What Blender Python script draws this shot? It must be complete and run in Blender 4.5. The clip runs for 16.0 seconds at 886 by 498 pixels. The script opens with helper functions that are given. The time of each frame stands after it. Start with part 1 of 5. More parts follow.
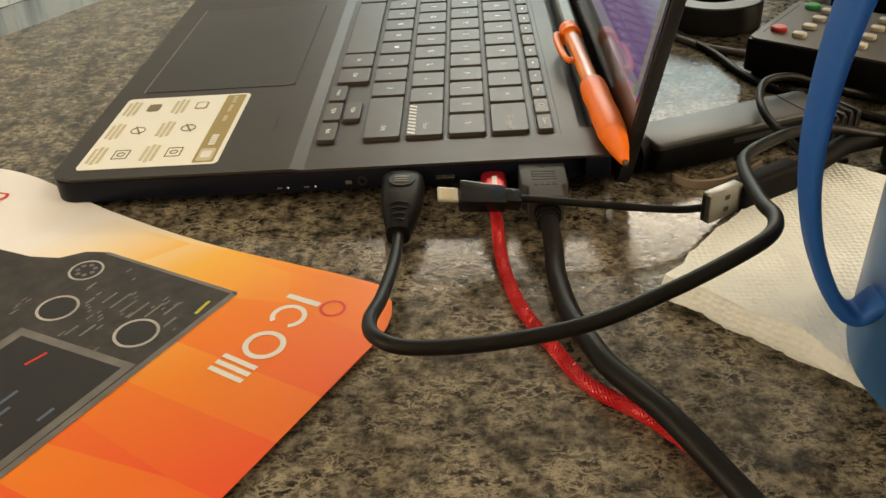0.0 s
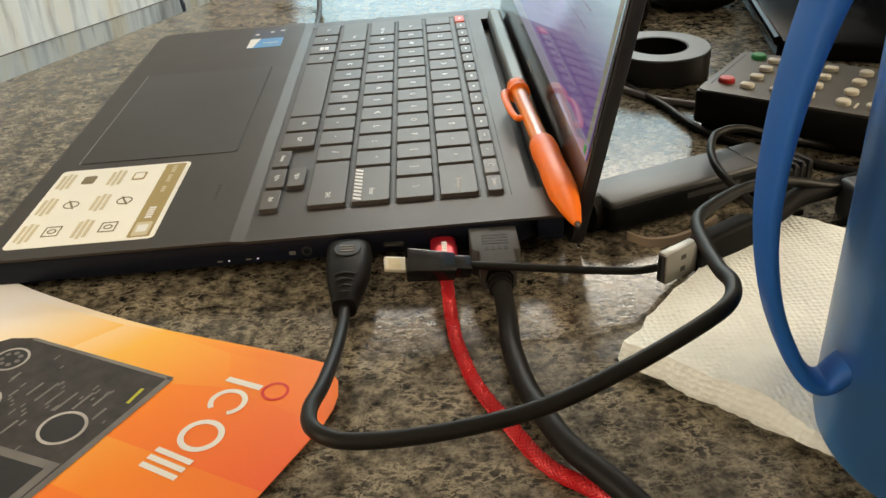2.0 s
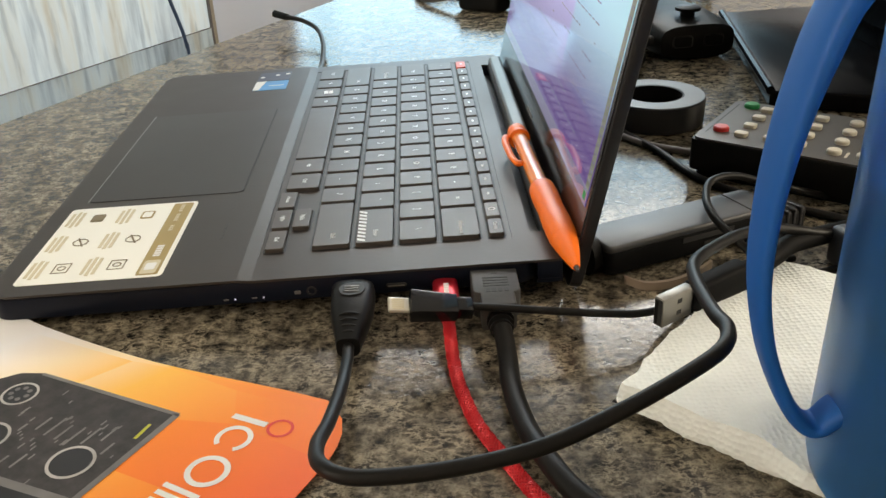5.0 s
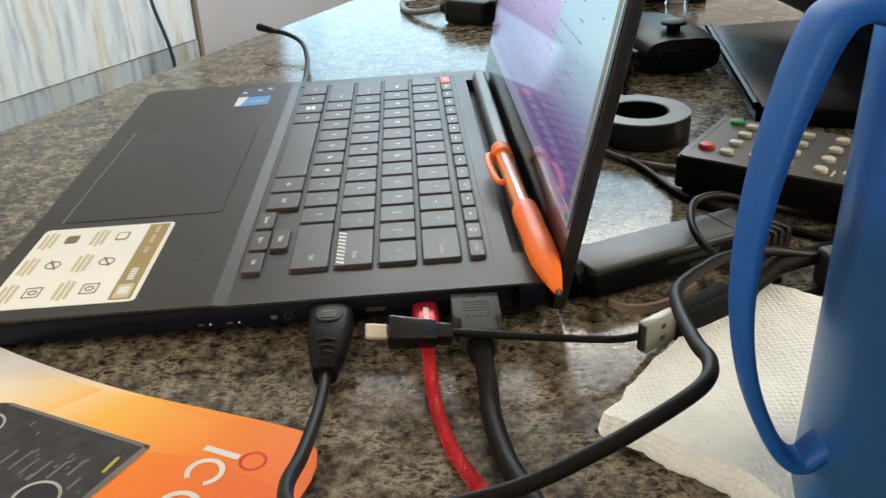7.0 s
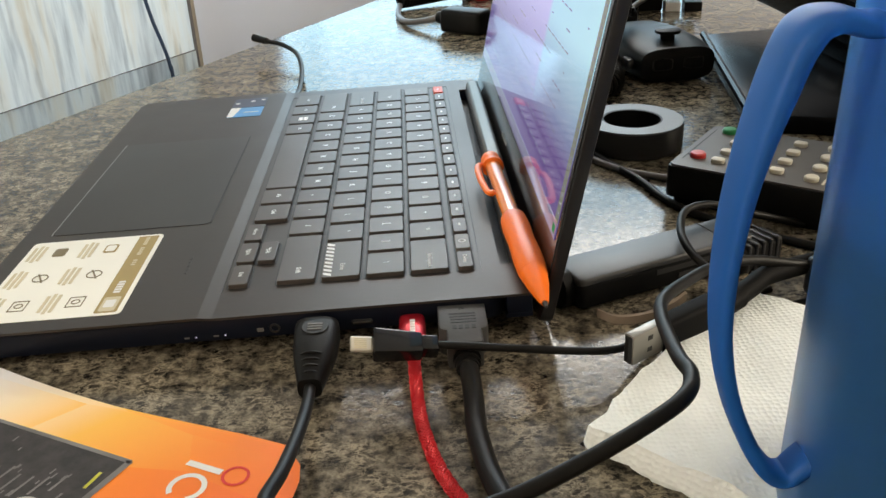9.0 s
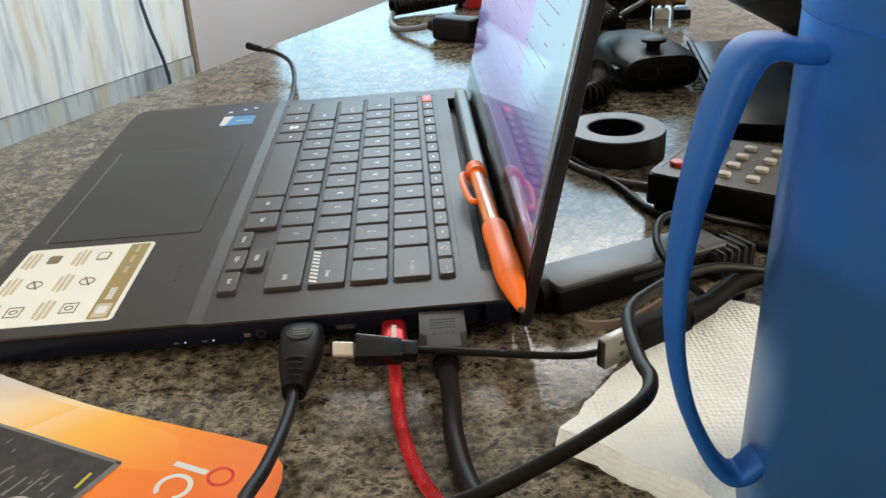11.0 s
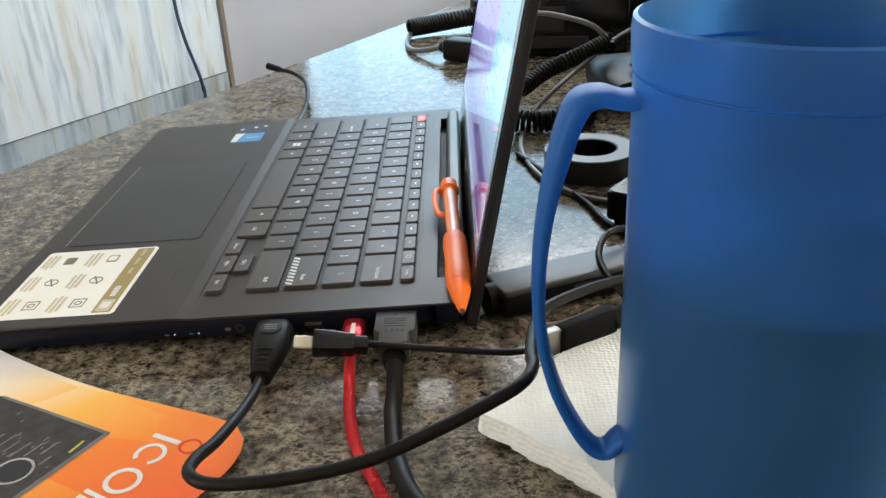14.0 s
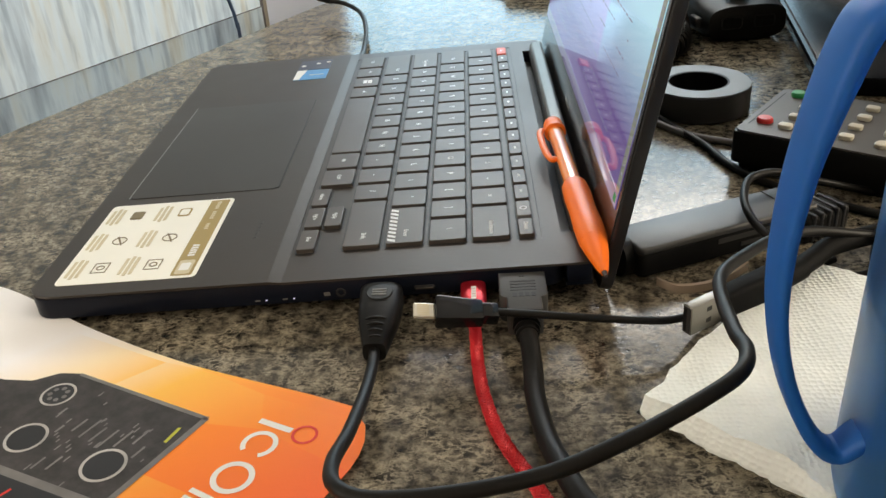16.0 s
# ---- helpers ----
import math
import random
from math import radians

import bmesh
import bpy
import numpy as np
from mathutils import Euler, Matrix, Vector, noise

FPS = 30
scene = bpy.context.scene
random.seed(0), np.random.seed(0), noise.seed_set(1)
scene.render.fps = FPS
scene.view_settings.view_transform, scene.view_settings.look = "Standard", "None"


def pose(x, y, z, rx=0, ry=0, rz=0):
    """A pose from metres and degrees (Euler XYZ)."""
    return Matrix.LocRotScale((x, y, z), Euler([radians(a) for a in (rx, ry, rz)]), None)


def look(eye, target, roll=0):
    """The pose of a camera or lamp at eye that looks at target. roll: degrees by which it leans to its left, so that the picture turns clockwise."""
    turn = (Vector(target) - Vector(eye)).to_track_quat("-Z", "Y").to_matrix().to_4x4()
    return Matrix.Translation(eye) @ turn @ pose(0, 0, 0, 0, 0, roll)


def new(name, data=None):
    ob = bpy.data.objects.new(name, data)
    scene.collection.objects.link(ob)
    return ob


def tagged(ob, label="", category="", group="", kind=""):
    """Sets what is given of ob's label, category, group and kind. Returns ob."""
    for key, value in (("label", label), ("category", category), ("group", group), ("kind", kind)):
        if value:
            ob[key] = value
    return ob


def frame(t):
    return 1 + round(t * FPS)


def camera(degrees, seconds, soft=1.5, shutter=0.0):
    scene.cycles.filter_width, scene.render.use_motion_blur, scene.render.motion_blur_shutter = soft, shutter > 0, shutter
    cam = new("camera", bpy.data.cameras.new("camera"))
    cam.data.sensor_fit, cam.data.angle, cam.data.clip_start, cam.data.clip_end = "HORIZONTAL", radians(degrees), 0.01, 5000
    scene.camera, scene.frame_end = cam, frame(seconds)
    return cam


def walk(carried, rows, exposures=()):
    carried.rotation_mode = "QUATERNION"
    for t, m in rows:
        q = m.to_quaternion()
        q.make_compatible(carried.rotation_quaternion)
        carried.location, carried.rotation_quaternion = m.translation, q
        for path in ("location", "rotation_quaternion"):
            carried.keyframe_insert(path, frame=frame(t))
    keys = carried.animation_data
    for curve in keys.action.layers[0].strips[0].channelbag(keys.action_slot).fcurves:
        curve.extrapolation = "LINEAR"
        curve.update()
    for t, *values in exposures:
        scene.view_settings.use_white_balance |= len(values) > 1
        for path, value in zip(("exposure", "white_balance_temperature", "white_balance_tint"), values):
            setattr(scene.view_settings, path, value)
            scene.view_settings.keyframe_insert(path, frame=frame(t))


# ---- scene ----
cam = camera(54.1, 16.0)
PATH = [
    (0, (0.046, -0.34, 0.181), (-0.018, 1.339, -0.905), -2.6),
    (0.5, (0.05, -0.325, 0.177), (0.107, 1.369, -0.883), -1.1),
    (1, (0.057, -0.325, 0.178), (0.12, 1.37, -0.882), -1.2),
    (1.5, (0.057, -0.324, 0.181), (0.117, 1.379, -0.867), -1.9),
    (2, (0.052, -0.324, 0.18), (0.074, 1.412, -0.814), -3.2),
    (2.5, (0.05, -0.323, 0.182), (0.051, 1.429, -0.782), -3.3),
    (3, (0.048, -0.326, 0.181), (0.035, 1.43, -0.776), -3.2),
    (3.5, (0.047, -0.328, 0.184), (0.046, 1.434, -0.761), -2.9),
    (4, (0.046, -0.333, 0.185), (0.065, 1.436, -0.748), -2.4),
    (6.5, (0.055, -0.324, 0.186), (0.109, 1.46, -0.716), -2.3),
    (7, (0.054, -0.322, 0.187), (0.114, 1.464, -0.712), -2.1),
    (7.5, (0.058, -0.319, 0.187), (0.122, 1.47, -0.705), -2.2),
    (8, (0.06, -0.316, 0.187), (0.123, 1.475, -0.7), -2.3),
    (10.5, (0.062, -0.329, 0.19), (0.105, 1.468, -0.688), -2.6),
    (11, (0.068, -0.33, 0.194), (0.123, 1.467, -0.683), -2.5),
    (11.5, (0.071, -0.339, 0.195), (0.117, 1.459, -0.68), -2.8),
    (12, (0.075, -0.346, 0.2), (0.101, 1.454, -0.67), -2.8),
    (12.5, (0.08, -0.355, 0.202), (0.093, 1.449, -0.661), -2.4),
    (13, (0.087, -0.362, 0.209), (0.091, 1.442, -0.653), -2.2),
    (13.5, (0.1, -0.375, 0.213), (0.096, 1.433, -0.642), -2.8),
    (14, (0.108, -0.374, 0.212), (0.059, 1.435, -0.638), -3.0),
    (14.5, (0.085, -0.35, 0.207), (-0.02, 1.452, -0.653), -3.5),
    (15, (0.064, -0.332, 0.197), (-0.052, 1.435, -0.732), -4.1),
    (15.5, (0.062, -0.323, 0.198), (-0.05, 1.429, -0.761), -4.7),
    (16, (0.061, -0.324, 0.196), (-0.033, 1.422, -0.775), -4.2),
]
EXPOSURES = [(0, -0.16, 9500, 10), (0.5, -0.08, 9000, 10), (1.5, -0.04, 8550, 10), (3.5, 0.0, 7800, 10), (7, 0.04, 7300, 10), (10.5, 0.04, 7150, 10), (12.5, 0.06, 6800, 10), (14.5, 0.06, 6800, 10), (16, 0.02, 7350, 10)]
walk(cam, [(t, look(eye, target, roll)) for t, eye, target, roll in PATH], EXPOSURES)

# ---------------------------------------------------------------- world and light
world = bpy.data.worlds.new("sky")
scene.world = world
world.use_nodes = True
wn = world.node_tree.nodes
sky = wn.new("ShaderNodeTexSky")
sky.sky_type, sky.sun_disc, sky.sun_elevation, sky.sun_rotation = "NISHITA", False, radians(40), radians(20)
wn["Background"].inputs["Strength"].default_value = 0.1
world.node_tree.links.new(sky.outputs["Color"], wn["Background"].inputs["Color"])


def area_lamp(name, eye, target, sx, sy, watts, colour):
    d = bpy.data.lights.new(name, "AREA")
    d.shape, d.size, d.size_y, d.energy, d.color = "RECTANGLE", sx, sy, watts, colour
    ob = new(name, d)
    ob.matrix_world = look(eye, target)
    return ob


# daylight in the window beyond the counter and behind the curtain
area_lamp("window_daylight", (0.187, 1.08, 0.271), (0.187, 0.0, 0.271), 0.652, 0.456, 3.0, (0.38, 0.72, 1.0))
area_lamp("sky_daylight", (0.3805, 1.08, 0.609), (0.3805, 0.0, 0.609), 1.035, 0.206, 9.0, (0.92, 0.96, 1.0))
area_lamp("shaded_sky_daylight", (0.560, 1.08, 0.798), (0.560, 0.0, 0.798), 0.70, 0.156, 1.1, (0.82, 0.93, 1.0))
area_lamp("curtain_daylight", (-0.80, 1.16, 0.15), (0.03, 0.65, 0.15), 1.1, 0.8, 5.1, (0.74, 0.89, 1.0))
# two added fill lamps, east and west, with no seen source
area_lamp("side_fill", (2.47, -0.15, 0.85), (0.0, 0.10, 0.0), 1.3, 1.1, 50, (1.0, 0.92, 0.80))
area_lamp("room_fill", (-2.38, -0.60, 0.87), (0.0, -0.10, 0.0), 1.3, 1.1, 70, (1.0, 0.95, 0.88))


# ---------------------------------------------------------------- materials
def nodes_of(name):
    m = bpy.data.materials.new(name)
    m.use_nodes = True
    return m, m.node_tree.nodes, m.node_tree.links, m.node_tree.nodes["Principled BSDF"]


def ramp(n, stops):
    r = n.new("ShaderNodeValToRGB")
    e = r.color_ramp.elements
    while len(e) < len(stops):
        e.new(0.5)
    for el, (pos, col) in zip(e, stops):
        el.position, el.color = pos, (*col, 1)
    return r


def noise_tex(n, l, scale, detail=4, rough=0.55, coord="Object", stretch=None):
    c = n.new("ShaderNodeTexCoord")
    t = n.new("ShaderNodeTexNoise")
    t.inputs["Scale"].default_value, t.inputs["Detail"].default_value, t.inputs["Roughness"].default_value = scale, detail, rough
    if stretch:
        mp = n.new("ShaderNodeMapping")
        mp.inputs["Scale"].default_value = stretch
        l.new(c.outputs[coord], mp.inputs["Vector"])
        l.new(mp.outputs["Vector"], t.inputs["Vector"])
    else:
        l.new(c.outputs[coord], t.inputs["Vector"])
    return t


def plain(name, colour, rough=0.5, metal=0.0, vary=0.12, scale=120, bump=0.06, coat=0.0, spec=0.5, smudge=0.1):
    """A worn surface: its colour and gloss waver at two scales, with a fine grain."""
    m, n, l, b = nodes_of(name)
    big, fine = noise_tex(n, l, scale * 0.2, 3), noise_tex(n, l, scale * 8, 2)
    lo, hi = [c * (1 - vary) for c in colour], [min(1, c * (1 + vary)) for c in colour]
    r = ramp(n, [(0.3, lo), (0.7, hi)])
    l.new(big.outputs["Fac"], r.inputs["Fac"])
    l.new(r.outputs["Color"], b.inputs["Base Color"])
    mr = n.new("ShaderNodeMapRange")
    mr.inputs["To Min"].default_value, mr.inputs["To Max"].default_value = max(0.02, rough - smudge), min(1, rough + smudge)
    l.new(big.outputs["Fac"], mr.inputs["Value"])
    l.new(mr.outputs["Result"], b.inputs["Roughness"])
    b.inputs["Metallic"].default_value = metal
    b.inputs["Coat Weight"].default_value = coat
    b.inputs["Specular IOR Level"].default_value = spec
    if bump:
        bp = n.new("ShaderNodeBump")
        bp.inputs["Strength"].default_value, bp.inputs["Distance"].default_value = bump, 0.0005
        l.new(fine.outputs["Fac"], bp.inputs["Height"])
        l.new(bp.outputs["Normal"], b.inputs["Normal"])
    return m


def granite_material():
    m, n, l, b = nodes_of("dark_granite")
    warp = noise_tex(n, l, 60, 4)
    blot = noise_tex(n, l, 165, 6, 0.64)
    fleck = noise_tex(n, l, 320, 5, 0.68, stretch=(1.0, 0.75, 1.0))
    grit = noise_tex(n, l, 700, 2)
    base = ramp(n, [(0.38, (0.020, 0.018, 0.015)), (0.46, (0.062, 0.053, 0.041)), (0.55, (0.145, 0.124, 0.092)), (0.65, (0.270, 0.235, 0.178))])
    l.new(blot.outputs["Fac"], base.inputs["Fac"])
    vein = noise_tex(n, l, 215, 7, 0.70, stretch=(0.8, 1.2, 1.0))
    vein.inputs["Distortion"].default_value = 0.3
    gold = ramp(n, [(0.44, (0, 0, 0)), (0.49, (0.75, 0.75, 0.75)), (0.51, (0.75, 0.75, 0.75)), (0.56, (0, 0, 0))])
    l.new(vein.outputs["Fac"], gold.inputs["Fac"])
    mix = n.new("ShaderNodeMixRGB")
    mix.inputs["Color2"].default_value = (0.48, 0.41, 0.30, 1)
    l.new(base.outputs["Color"], mix.inputs["Color1"])
    mul = n.new("ShaderNodeMath")
    mul.operation = "MULTIPLY"
    patch = ramp(n, [(0.40, (0.08, 0.08, 0.08)), (0.60, (0.95, 0.95, 0.95))])
    l.new(warp.outputs["Fac"], patch.inputs["Fac"])
    l.new(gold.outputs["Color"], mul.inputs[0])
    l.new(patch.outputs["Color"], mul.inputs[1])
    l.new(mul.outputs[0], mix.inputs["Fac"])
    dark = ramp(n, [(0.34, (0.42, 0.42, 0.42)), (0.52, (1, 1, 1))])
    l.new(fleck.outputs["Fac"], dark.inputs["Fac"])
    mix2 = n.new("ShaderNodeMixRGB")
    mix2.blend_type = "MULTIPLY"
    mix2.inputs["Fac"].default_value = 1
    l.new(mix.outputs["Color"], mix2.inputs["Color1"])
    l.new(dark.outputs["Color"], mix2.inputs["Color2"])
    l.new(mix2.outputs["Color"], b.inputs["Base Color"])
    mr = n.new("ShaderNodeMapRange")
    mr.inputs["To Min"].default_value, mr.inputs["To Max"].default_value = 0.04, 0.15
    l.new(fleck.outputs["Fac"], mr.inputs["Value"])
    l.new(mr.outputs["Result"], b.inputs["Roughness"])
    sp = n.new("ShaderNodeMapRange")
    sp.inputs["From Min"].default_value, sp.inputs["From Max"].default_value = 0.36, 0.60
    sp.inputs["To Min"].default_value, sp.inputs["To Max"].default_value = 0.38, 0.20
    l.new(grit.outputs["Fac"], sp.inputs["Value"])
    l.new(sp.outputs["Result"], b.inputs["Specular IOR Level"])
    bp = n.new("ShaderNodeBump")
    bp.inputs["Strength"].default_value, bp.inputs["Distance"].default_value = 0.26, 0.0005
    pits = noise_tex(n, l, 330, 4, 0.6)
    l.new(pits.outputs["Fac"], bp.inputs["Height"])
    l.new(bp.outputs["Normal"], b.inputs["Normal"])
    return m


def curtain_material():
    m, n, l, b = nodes_of("striped_curtain")
    c = n.new("ShaderNodeTexCoord")
    mp = n.new("ShaderNodeMapping")
    mp.inputs["Scale"].default_value = (1, 1, 0.12)
    l.new(c.outputs["Object"], mp.inputs["Vector"])
    t1 = n.new("ShaderNodeTexNoise")
    t1.inputs["Scale"].default_value, t1.inputs["Detail"].default_value, t1.inputs["Roughness"].default_value = 26, 6, 0.6
    t2 = n.new("ShaderNodeTexNoise")
    t2.inputs["Scale"].default_value, t2.inputs["Detail"].default_value = 75, 4
    for t in (t1, t2):
        l.new(mp.outputs["Vector"], t.inputs["Vector"])
    r1 = ramp(n, [(0.30, (0.42, 0.46, 0.50)), (0.43, (0.60, 0.66, 0.70)), (0.50, (0.74, 0.80, 0.83)), (0.60, (0.74, 0.76, 0.74)), (0.72, (0.60, 0.55, 0.46))])
    r2 = ramp(n, [(0.33, (0.62, 0.64, 0.67)), (0.48, (1, 1, 1))])
    l.new(t1.outputs["Fac"], r1.inputs["Fac"])
    l.new(t2.outputs["Fac"], r2.inputs["Fac"])
    mx = n.new("ShaderNodeMixRGB")
    mx.blend_type = "MULTIPLY"
    mx.inputs["Fac"].default_value = 0.8
    l.new(r1.outputs["Color"], mx.inputs["Color1"])
    l.new(r2.outputs["Color"], mx.inputs["Color2"])
    l.new(mx.outputs["Color"], b.inputs["Base Color"])
    b.inputs["Roughness"].default_value = 0.75
    tr = n.new("ShaderNodeBsdfTranslucent")
    l.new(mx.outputs["Color"], tr.inputs["Color"])
    ms = n.new("ShaderNodeMixShader")
    ms.inputs["Fac"].default_value = 0.55
    l.new(b.outputs["BSDF"], ms.inputs[1])
    l.new(tr.outputs["BSDF"], ms.inputs[2])
    l.new(ms.outputs["Shader"], n["Material Output"].inputs["Surface"])
    return m


def paper_cover_material():
    """Printed cover: white at one corner running through yellow to orange and red, with faint facets."""
    m, n, l, b = nodes_of("printed_cover")
    c = n.new("ShaderNodeTexCoord")
    sep = n.new("ShaderNodeSeparateXYZ")
    l.new(c.outputs["Object"], sep.inputs["Vector"])
    # along the cover's long axis (object x) and across it (object y)
    a = n.new("ShaderNodeMath")
    a.operation = "MULTIPLY_ADD"
    a.inputs[1].default_value, a.inputs[2].default_value = 3.4, -0.17
    l.new(sep.outputs["X"], a.inputs[0])
    b2 = n.new("ShaderNodeMath")
    b2.operation = "MULTIPLY_ADD"
    b2.inputs[1].default_value = -1.6
    l.new(sep.outputs["Y"], b2.inputs[0])
    l.new(a.outputs[0], b2.inputs[2])
    vor = n.new("ShaderNodeTexVoronoi")
    vor.inputs["Scale"].default_value = 22
    mp = n.new("ShaderNodeMapping")
    mp.inputs["Rotation"].default_value = (0, 0, 0.95)
    mp.inputs["Scale"].default_value = (0.32, 2.1, 1)
    l.new(c.outputs["Object"], mp.inputs["Vector"])
    l.new(mp.outputs["Vector"], vor.inputs["Vector"])
    bw = n.new("ShaderNodeRGBToBW")
    l.new(vor.outputs["Color"], bw.inputs["Color"])
    d = n.new("ShaderNodeMath")
    d.operation = "MULTIPLY_ADD"
    d.inputs[1].default_value = 0.26
    where = n.new("ShaderNodeMapRange")
    where.inputs["From Min"].default_value, where.inputs["From Max"].default_value = 0.07, 0.17
    l.new(sep.outputs["X"], where.inputs["Value"])
    facet = n.new("ShaderNodeMath")
    facet.operation = "MULTIPLY"
    l.new(bw.outputs["Val"], facet.inputs[0])
    l.new(where.outputs["Result"], facet.inputs[1])
    l.new(facet.outputs[0], d.inputs[0])
    l.new(b2.outputs[0], d.inputs[2])
    r = ramp(n, [(0.15, (0.91, 0.90, 0.92)), (0.29, (0.93, 0.74, 0.48)), (0.41, (0.95, 0.50, 0.08)), (0.60, (0.95, 0.25, 0.018)), (0.92, (0.92, 0.075, 0.022))])
    l.new(d.outputs[0], r.inputs["Fac"])
    l.new(r.outputs["Color"], b.inputs["Base Color"])
    b.inputs["Roughness"].default_value = 0.42
    grain = noise_tex(n, l, 900, 3)
    bp = n.new("ShaderNodeBump")
    bp.inputs["Strength"].default_value, bp.inputs["Distance"].default_value = 0.10, 0.0004
    l.new(grain.outputs["Fac"], bp.inputs["Height"])
    l.new(bp.outputs["Normal"], b.inputs["Normal"])
    return m


def towel_material():
    m, n, l, b = nodes_of("paper_towel")
    v = n.new("ShaderNodeTexVoronoi")
    v.inputs["Scale"].default_value, v.inputs["Randomness"].default_value = 500, 0.4
    c = n.new("ShaderNodeTexCoord")
    l.new(c.outputs["Object"], v.inputs["Vector"])
    fine = noise_tex(n, l, 60, 4)
    r = ramp(n, [(0.3, (0.78, 0.82, 0.80)), (0.7, (0.87, 0.91, 0.89))])
    l.new(fine.outputs["Fac"], r.inputs["Fac"])
    l.new(r.outputs["Color"], b.inputs["Base Color"])
    b.inputs["Roughness"].default_value = 0.95
    b.inputs["Specular IOR Level"].default_value = 0.15
    bp = n.new("ShaderNodeBump")
    bp.inputs["Strength"].default_value, bp.inputs["Distance"].default_value = 0.7, 0.0010
    l.new(v.outputs["Distance"], bp.inputs["Height"])
    l.new(bp.outputs["Normal"], b.inputs["Normal"])
    return m


def frosted_material(name, colour, rough, trans, ior=1.45, coat=0.0, spec=0.5):
    """Coloured translucent plastic: part scattered, part let through."""
    m, n, l, b = nodes_of(name)
    fine = noise_tex(n, l, 30, 4)
    r = ramp(n, [(0.3, [x * 0.9 for x in colour]), (0.7, colour)])
    l.new(fine.outputs["Fac"], r.inputs["Fac"])
    l.new(r.outputs["Color"], b.inputs["Base Color"])
    b.inputs["Roughness"].default_value = rough
    b.inputs["Transmission Weight"].default_value = trans
    b.inputs["IOR"].default_value = ior
    b.inputs["Coat Weight"].default_value, b.inputs["Coat Roughness"].default_value = coat, 0.08
    b.inputs["Specular IOR Level"].default_value = spec
    return m


def drink_material():
    """Dark liquid with paler cloudy swirls."""
    m, n, l, b = nodes_of("dark_drink")
    swirl = noise_tex(n, l, 26, 5, 0.6, stretch=(1.0, 1.0, 0.55))
    swirl.inputs["Distortion"].default_value = 1.4
    r = ramp(n, [(0.40, (0.003, 0.014, 0.032)), (0.60, (0.010, 0.050, 0.10)), (0.74, (0.06, 0.20, 0.32))])
    l.new(swirl.outputs["Fac"], r.inputs["Fac"])
    l.new(r.outputs["Color"], b.inputs["Base Color"])
    b.inputs["Roughness"].default_value = 0.55
    return m


def screen_material():
    """A lit display: pale panes with rows of small marks, a darker strip along its edge. Its blues include some painted
    window reflection.
    """
    m, n, l, b = nodes_of("lit_display")
    c = n.new("ShaderNodeTexCoord")
    sep = n.new("ShaderNodeSeparateXYZ")
    l.new(c.outputs["Object"], sep.inputs["Vector"])
    r = ramp(n, [(0.0, (0.34, 0.44, 0.90)), (0.40, (0.42, 0.45, 0.92)), (0.66, (0.46, 0.47, 0.93)), (0.68, (0.34, 0.66, 0.94)), (1.0, (0.40, 0.74, 0.94))])
    mr = n.new("ShaderNodeMapRange")
    mr.inputs["From Min"].default_value, mr.inputs["From Max"].default_value = 0.29, -0.02
    l.new(sep.outputs["Y"], mr.inputs["Value"])
    l.new(mr.outputs["Result"], r.inputs["Fac"])
    b.inputs["Base Color"].default_value = (0.01, 0.01, 0.012, 1)
    b.inputs["Roughness"].default_value = 0.06
    tone = n.new("ShaderNodeMixRGB")
    tone.inputs["Color1"].default_value = (0.12, 0.075, 0.27, 1)
    l.new(r.outputs["Color"], tone.inputs["Color2"])
    l.new(tone.outputs["Color"], b.inputs["Emission Color"])
    # fades to dark violet towards the lower edge
    low = n.new("ShaderNodeMapRange")
    low.inputs["From Min"].default_value, low.inputs["From Max"].default_value = 0.050, 0.095
    low.inputs["To Min"].default_value, low.inputs["To Max"].default_value = 0.0, 1.0
    l.new(sep.outputs["X"], low.inputs["Value"])
    l.new(low.outputs["Result"], tone.inputs["Fac"])
    b.inputs["Emission Strength"].default_value = 0.85
    b.inputs["IOR"].default_value = 2.3
    return m


GRANITE, CURTAIN, COVER, TOWEL = granite_material(), curtain_material(), paper_cover_material(), towel_material()
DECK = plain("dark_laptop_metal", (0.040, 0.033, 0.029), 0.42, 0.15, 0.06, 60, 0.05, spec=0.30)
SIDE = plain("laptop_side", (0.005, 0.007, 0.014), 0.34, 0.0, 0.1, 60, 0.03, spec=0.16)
KEYCAP = plain("keycap_plastic", (0.060, 0.049, 0.043), 0.44, 0, 0.08, 150, 0.05, spec=0.40)
KEYLIT = plain("pale_keycap", (0.14, 0.135, 0.13), 0.48, 0, 0.08, 150, 0.05)
KEYRED = plain("orange_red_keycap", (0.75, 0.09, 0.05), 0.45, 0, 0.05, 150, 0.03)
WELL = plain("keyboard_well", (0.012, 0.012, 0.012), 0.6, 0, 0.1, 100, 0.02)
PAD = plain("touchpad_surface", (0.031, 0.027, 0.025), 0.40, 0.1, 0.05, 40, 0.02, spec=0.30)
GROOVE = plain("groove", (0.24, 0.24, 0.24), 0.4, 0.3, 0.05, 100, 0)
LEGEND = plain("legend_print", (0.74, 0.74, 0.72), 0.6, 0, 0.02, 100, 0)
WHITE = plain("white_print", (0.78, 0.78, 0.76), 0.5, 0, 0.02, 100, 0)
STICK = plain("cream_sticker", (0.88, 0.87, 0.79), 0.38, 0, 0.03, 80, 0.02)
GOLD = plain("gold_print", (0.36, 0.26, 0.09), 0.42, 0.2, 0.08, 80, 0)
PALEGOLD = plain("pale_gold_print", (0.60, 0.53, 0.36), 0.5, 0, 0.05, 80, 0)
